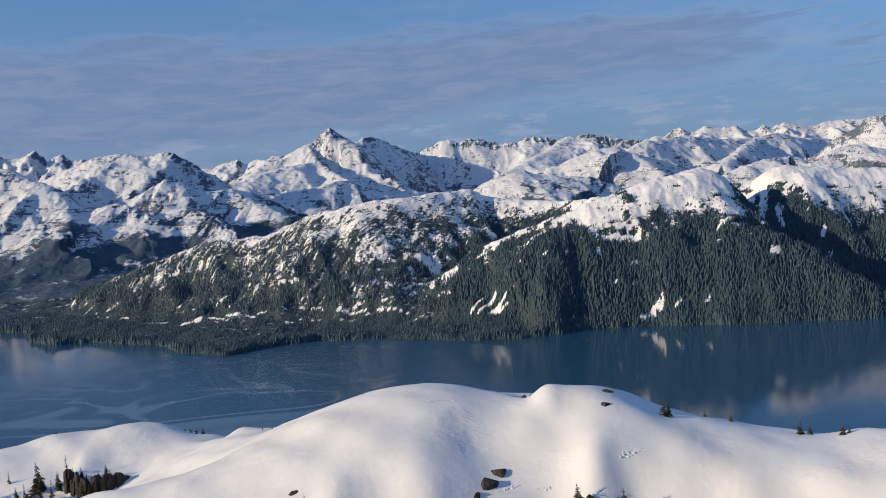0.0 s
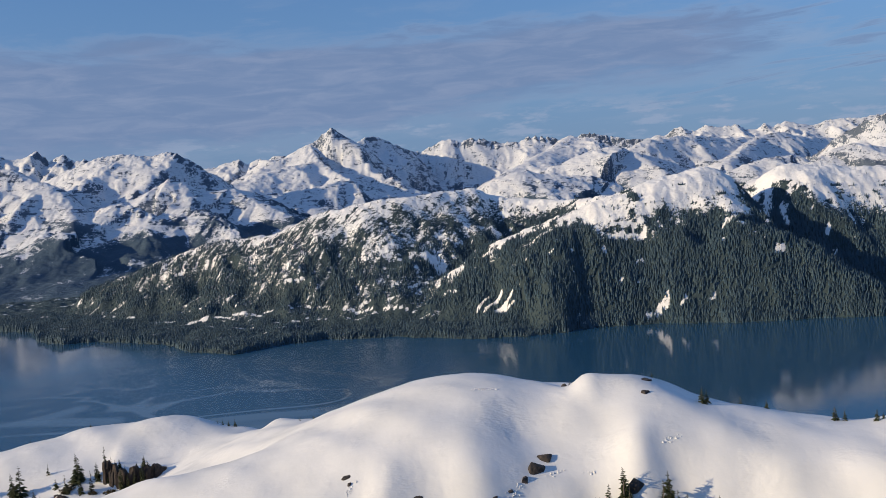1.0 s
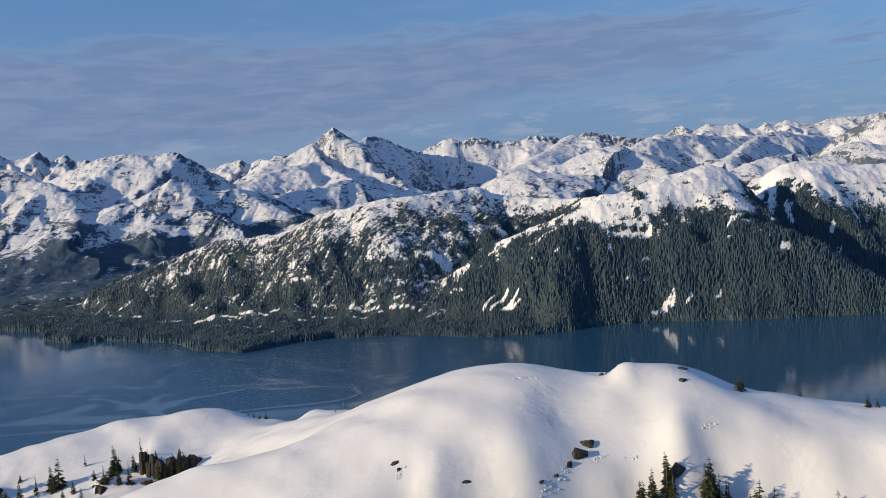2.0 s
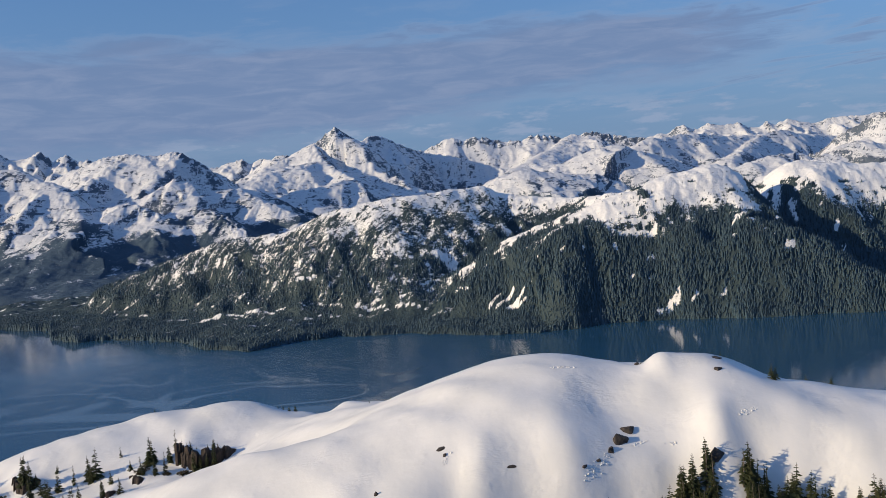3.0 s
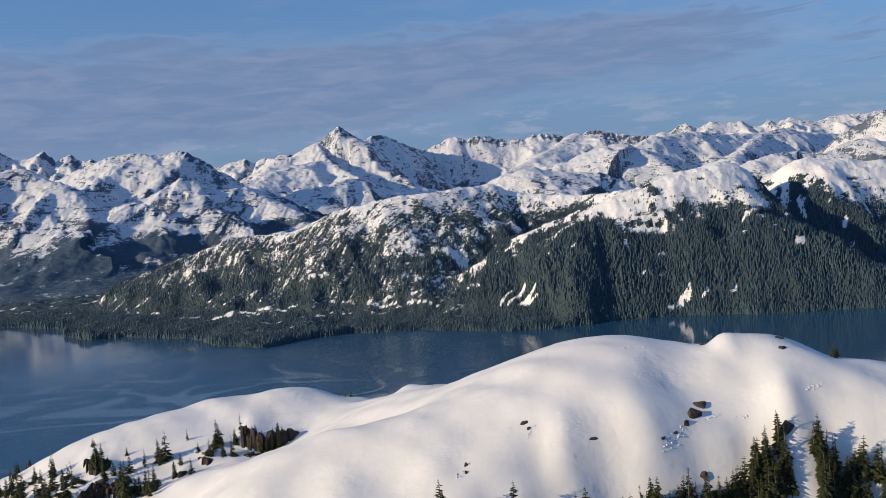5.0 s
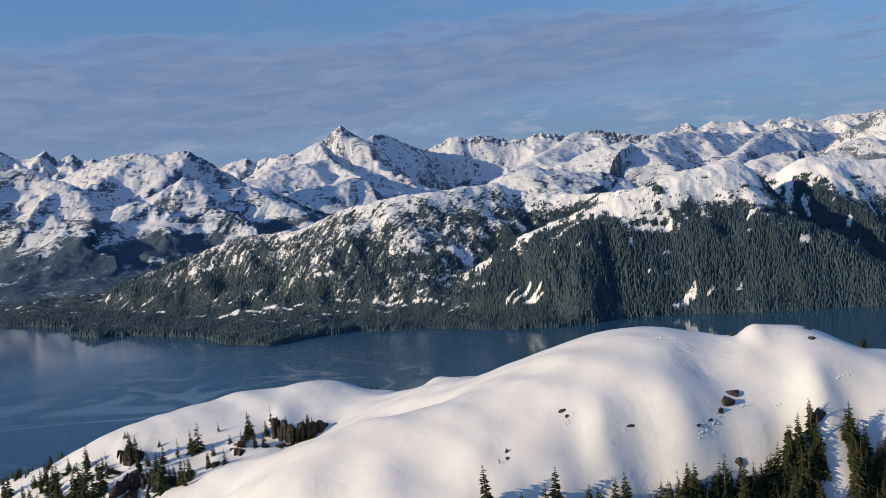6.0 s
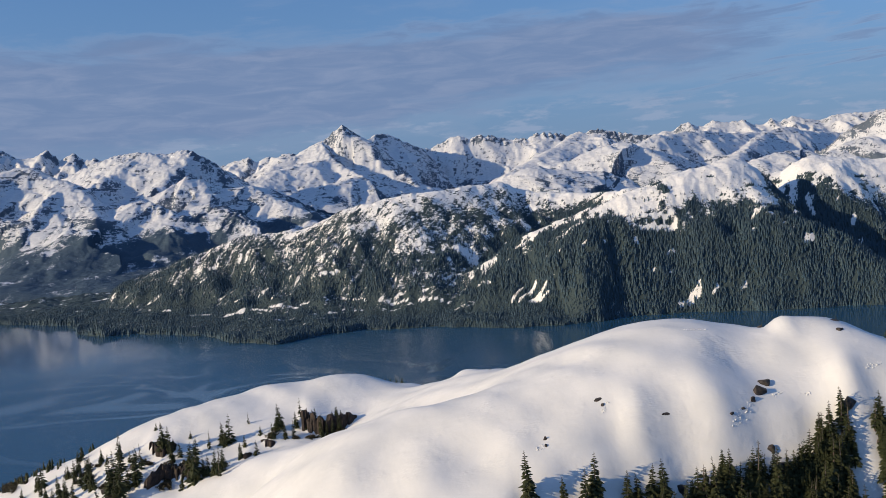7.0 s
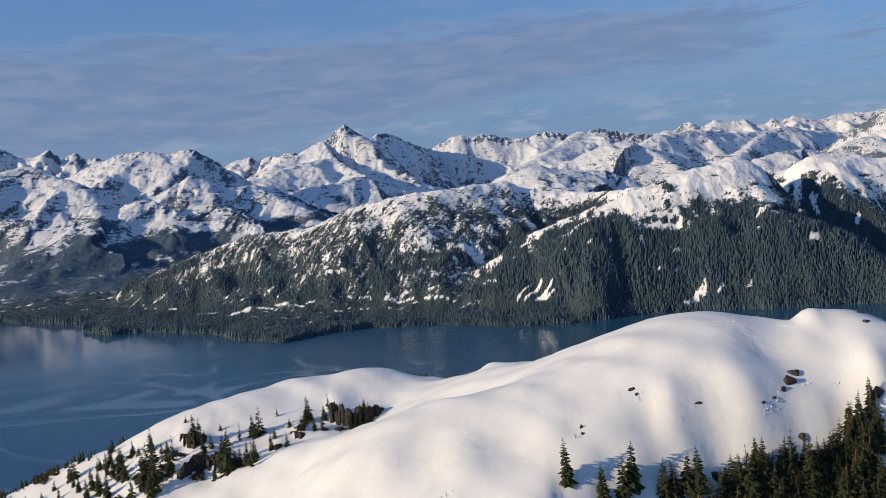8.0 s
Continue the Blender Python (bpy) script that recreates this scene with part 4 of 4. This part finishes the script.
def plant_thicket():
    """The crowded smaller trees under the brink, in one mesh."""
    bm = bmesh.new()
    for n in range(390):
        px = rng.choice((rng.uniform(-11, 17), rng.uniform(-9, 10), rng.uniform(20.5, 38)))
        brink = float(np.interp(px, [p[0] for p in BRINK], [p[1] for p in BRINK]))
        py = brink - float(np.interp(px, [-20, -5, 5, 14, 24, 35], [6.0, 5.2, 4.6, 3.4, 3.0, 4.0])) - 7.0 * rng.random()
        k = rng.choice((1, 3, 3, 4))
        size = rng.uniform(4.2, 6.8) / (8.0, 7.0, 9.0, 5.5, 6.5, 3.2)[k]
        m = pose(px, py, ground_at(px, py) - 0.15, 0, 0, rng.uniform(0, 360)) @ Matrix.Scale(size, 4)
        for ob in TREES[k].children:
            old = len(bm.verts)
            bm.from_mesh(ob.data)
            bm.verts.ensure_lookup_table()
            bmesh.ops.transform(bm, matrix=m, verts=bm.verts[old:])
    me = bpy.data.meshes.new("conifer_thicket")
    bm.to_mesh(me)
    bm.free()
    me.materials.append(NEEDLES)
    tagged(new("conifer_thicket", me), "crowded small dark conifers below the snow brink", "trees", kind="stuff")


plant_thicket()

# the thin fringe of small trees along the shoulder towards the inlet
def plant_fringe():
    r = np.random.default_rng(3)
    f = r.uniform(0, 1, 260)
    x = -148 - 90 * f + r.uniform(-4, 4, f.size)
    y = 206 + 9 * f + r.uniform(-2, 8, f.size)
    forest("fringe_of_small_trees", x, y, hill_height(x, y), r.uniform(0.9, 2.8, f.size), NEEDLES, "thin fringe of small conifers along the snow shoulder")


plant_fringe()

# dwarf conifer mats
MATS = [(-119, 192, 3.5), (-114, 183, 4.0), (-118, 180.5, 3.0), (-101, 182, 2.5), (-127, 187, 5.0), (-140, 196, 4.5), (-92, 191, 2.5), (-133, 178, 5.0), (-165, 208, 6.0), (-185, 211, 7.0), (-205, 214, 7.0)]
for cx, cy, r in MATS:
    for n in range(int(1.2 * r)):
        a_, q = rng.uniform(0, 6.28), r * math.sqrt(rng.random())
        plant(SHRUBS, rng.randrange(3), cx + q * math.cos(a_) * 1.2, cy + 0.6 * q * math.sin(a_), rng.uniform(0.8, 1.4), rng)

# rocks: x, y, half sizes, turn
ROCKS = [(4.3, 123.0, 1.6, 0.9, 1.7, 20), (5.8, 125.0, 1.4, 0.8, 0.95, -10), (2.6, 121.2, 1.1, 0.6, 0.6, 40), (0.2, 119.6, 0.6, 0.4, 0.3, 50), (-2.0, 118.4, 0.5, 0.3, 0.3, 50), (-22.9, 123.8, 0.8, 0.5, 0.45, 10), (-22.4, 122.5, 0.4, 0.3, 0.4, 30), (-12.5, 119.3, 0.8, 0.5, 0.35, 0), (-32.8, 118.2, 0.5, 0.4, 0.9, 0), (-32.9, 116.9, 0.3, 0.3, 0.4, 0), (23.6, 138, 1.2, 0.7, 0.5, 20), (22.6, 133.3, 0.9, 0.5, 0.45, 0), (11.4, 141.8, 0.8, 0.6, 0.6, 0)]
for k, (px, py, sx, sy, sz, turn) in enumerate(ROCKS):
    ob = boulder("rock_outcrop", k + 1, (sx, sy, sz), "dark bare rock breaking through the snow")
    tagged(ob, group="rocks in the snow").matrix_world = pose(px, py, ground_at(px, py) - 0.25 * sz, 0, 0, turn)

# the broken rock faces of the western slope
def rock_face(name, line, seed, label):
    """A fractured upright face along a foot line: blocky columns with a jagged top, leaning back into the snow."""
    px, py, ph = (np.array(v, float) for v in zip(*line))
    run = np.r_[0, np.cumsum(np.hypot(np.diff(px), np.diff(py)))]
    bm, rings, rows = bmesh.new(), [], 9
    for s_ in np.arange(0, run[-1], 0.33):
        x_, y_, h_ = (float(np.interp(s_, run, v)) for v in (px, py, ph))
        foot = ground_at(x_, y_) - 1.0
        block = noise.cell(Vector((s_ * 1.25, seed * 3.3, 0.5)))
        top = foot + 1.0 + h_ * (0.80 + 0.13 * block + 0.15 * noise.noise(Vector((s_ * 2.3, seed, 0))))
        ring = []
        for j in range(rows):
            f = j / (rows - 1)
            z_ = foot + (top - foot) * f
            crack = 0.75 * noise.cell(Vector((s_ * 1.25, z_ * 0.3 + seed, seed))) + 0.38 * noise.noise(Vector((s_ * 0.9, z_ * 0.6, seed * 2.0)))
            ring.append(bm.verts.new((x_ + 0.12 * noise.noise(Vector((s_ * 3, z_ * 2, seed))), y_ - 0.7 * crack + 0.9 * f * f, z_)))
        ring.append(bm.verts.new((x_, y_ + 2.0, top - 0.15)))
        ring.append(bm.verts.new((x_, y_ + 2.2, foot)))
        rings.append(ring)
    for lo, hi in zip(rings, rings[1:]):
        for j in range(len(lo)):
            n = (j + 1) % len(lo)
            bm.faces.new((lo[j], hi[j], hi[n], lo[n]))
    bm.faces.new(rings[0])
    bm.faces.new(rings[-1][::-1])
    me = bpy.data.meshes.new(name)
    bm.to_mesh(me)
    bm.free()
    me.materials.append(CLIFF_ROCK)
    return tagged(new(name, me), label, "rock", "rock faces of the hill")


rock_face("rock_cliff", CLIFF, 3, "dark brown jagged rock cliff breaking through the snow")
rock_face("rock_ledge", LEDGE_LOW, 5, "long dark brown rock ledge below conifers")
rock_face("rock_ledge", LEDGE_HIGH, 8, "short dark rock ledge among small conifers")
rock_face("rock_ledge", LEDGE_SMALL, 11, "small dark rock ledge in the snow")
rock_face("rock_ledge", LEDGE_LAST, 13, "low dark rock ledge beside thin conifers")
for k in range(18):
    px, py = rng.uniform(-89, -73), rng.uniform(189.5, 191)
    plant(SHRUBS, rng.randrange(3), px, py, rng.uniform(0.5, 0.9), rng)
for k in range(11):
    plant(TREES, rng.choice((1, 3, 4)), rng.uniform(-86, -75), rng.uniform(193.6, 196.5), rng.uniform(0.2, 0.42), rng)
for px, py in ((-80.2, 190.6), (-78.9, 190.4), (-77.6, 190.9), (-76.0, 191.2)):
    plant(TREES, 2, px, py, rng.uniform(0.4, 0.6), rng)
LEDGE_ROCKS = [(-126, 188, 1.1), (-131, 183, 1.3), (-12, 113.8, 1.1), (6, 115.4, 1.2), (-4, 114.6, 1.0), (22, 116.8, 1.2), (5.0, 116.3, 1.3), (4.9, 115.4, 1.1), (26.6, 117.2, 1.5), (25.5, 116.2, 1.6), (17.4, 119.2, 1.2), (3.8, 117.3, 0.8), (-7.0, 113.6, 1.1), (12.0, 116.6, 1.0)]
for k, (px, py, r) in enumerate(LEDGE_ROCKS):
    ob = boulder("rock_ledge", k + 80, (r * 1.2, 0.7 * r, r), "dark rock ledge between conifers in the snow")
    tagged(ob, group="rock faces of the hill").matrix_world = pose(px, py, ground_at(px, py) - 0.2 * r, 0, 0, rng.uniform(-40, 40))


# ------------------------------------------------------------------ crumbled snow below rocks and lips
def crumbs(seed, cx, cy, rx, ry, turn, count):
    r = np.random.default_rng(seed)
    bm = bmesh.new()
    for k in range(count):
        a_, q_ = r.uniform(0, 6.28), r.uniform(0, 1) ** 0.7
        dx, dy = rx * q_ * math.cos(a_), ry * q_ * math.sin(a_)
        px = cx + dx * math.cos(turn) - dy * math.sin(turn)
        py = cy + dx * math.sin(turn) + dy * math.cos(turn)
        size = 0.04 + 0.12 * r.uniform(0, 1) ** 2
        made = bmesh.ops.create_icosphere(bm, subdivisions=1, radius=size, matrix=Matrix.Translation((px, py, ground_at(px, py) + 0.3 * size)))
        for v in made["verts"]:
            v.co += Vector(r.uniform(-0.3, 0.3, 3).tolist()) * size
    me = bpy.data.meshes.new("snow_crumbs")
    bm.to_mesh(me)
    bm.free()
    me.materials.append(SNOW)
    return tagged(new("snow_crumbs", me), "scatter of crumbled snow lumps on the slope", "snow lumps", kind="stuff")


for k, (cx, cy, rx, ry, turn, count) in enumerate([(0.6, 119.4, 3.6, 0.6, 0.62, 70), (7.0, 122.6, 1.6, 0.4, 0.4, 25), (-22.2, 121.8, 1.3, 0.6, 0.9, 30), (-2, 138.5, 2.6, 0.5, 0.1, 40), (-58, 112, 3.0, 0.6, 0.2, 45), (12, 122.6, 1.3, 0.3, 0.0, 20), (24, 124, 2.0, 0.5, 0.3, 30), (-34, 116.6, 1.0, 0.6, 0.5, 20)]):
    crumbs(200 + k, cx, cy, rx, ry, turn, count)
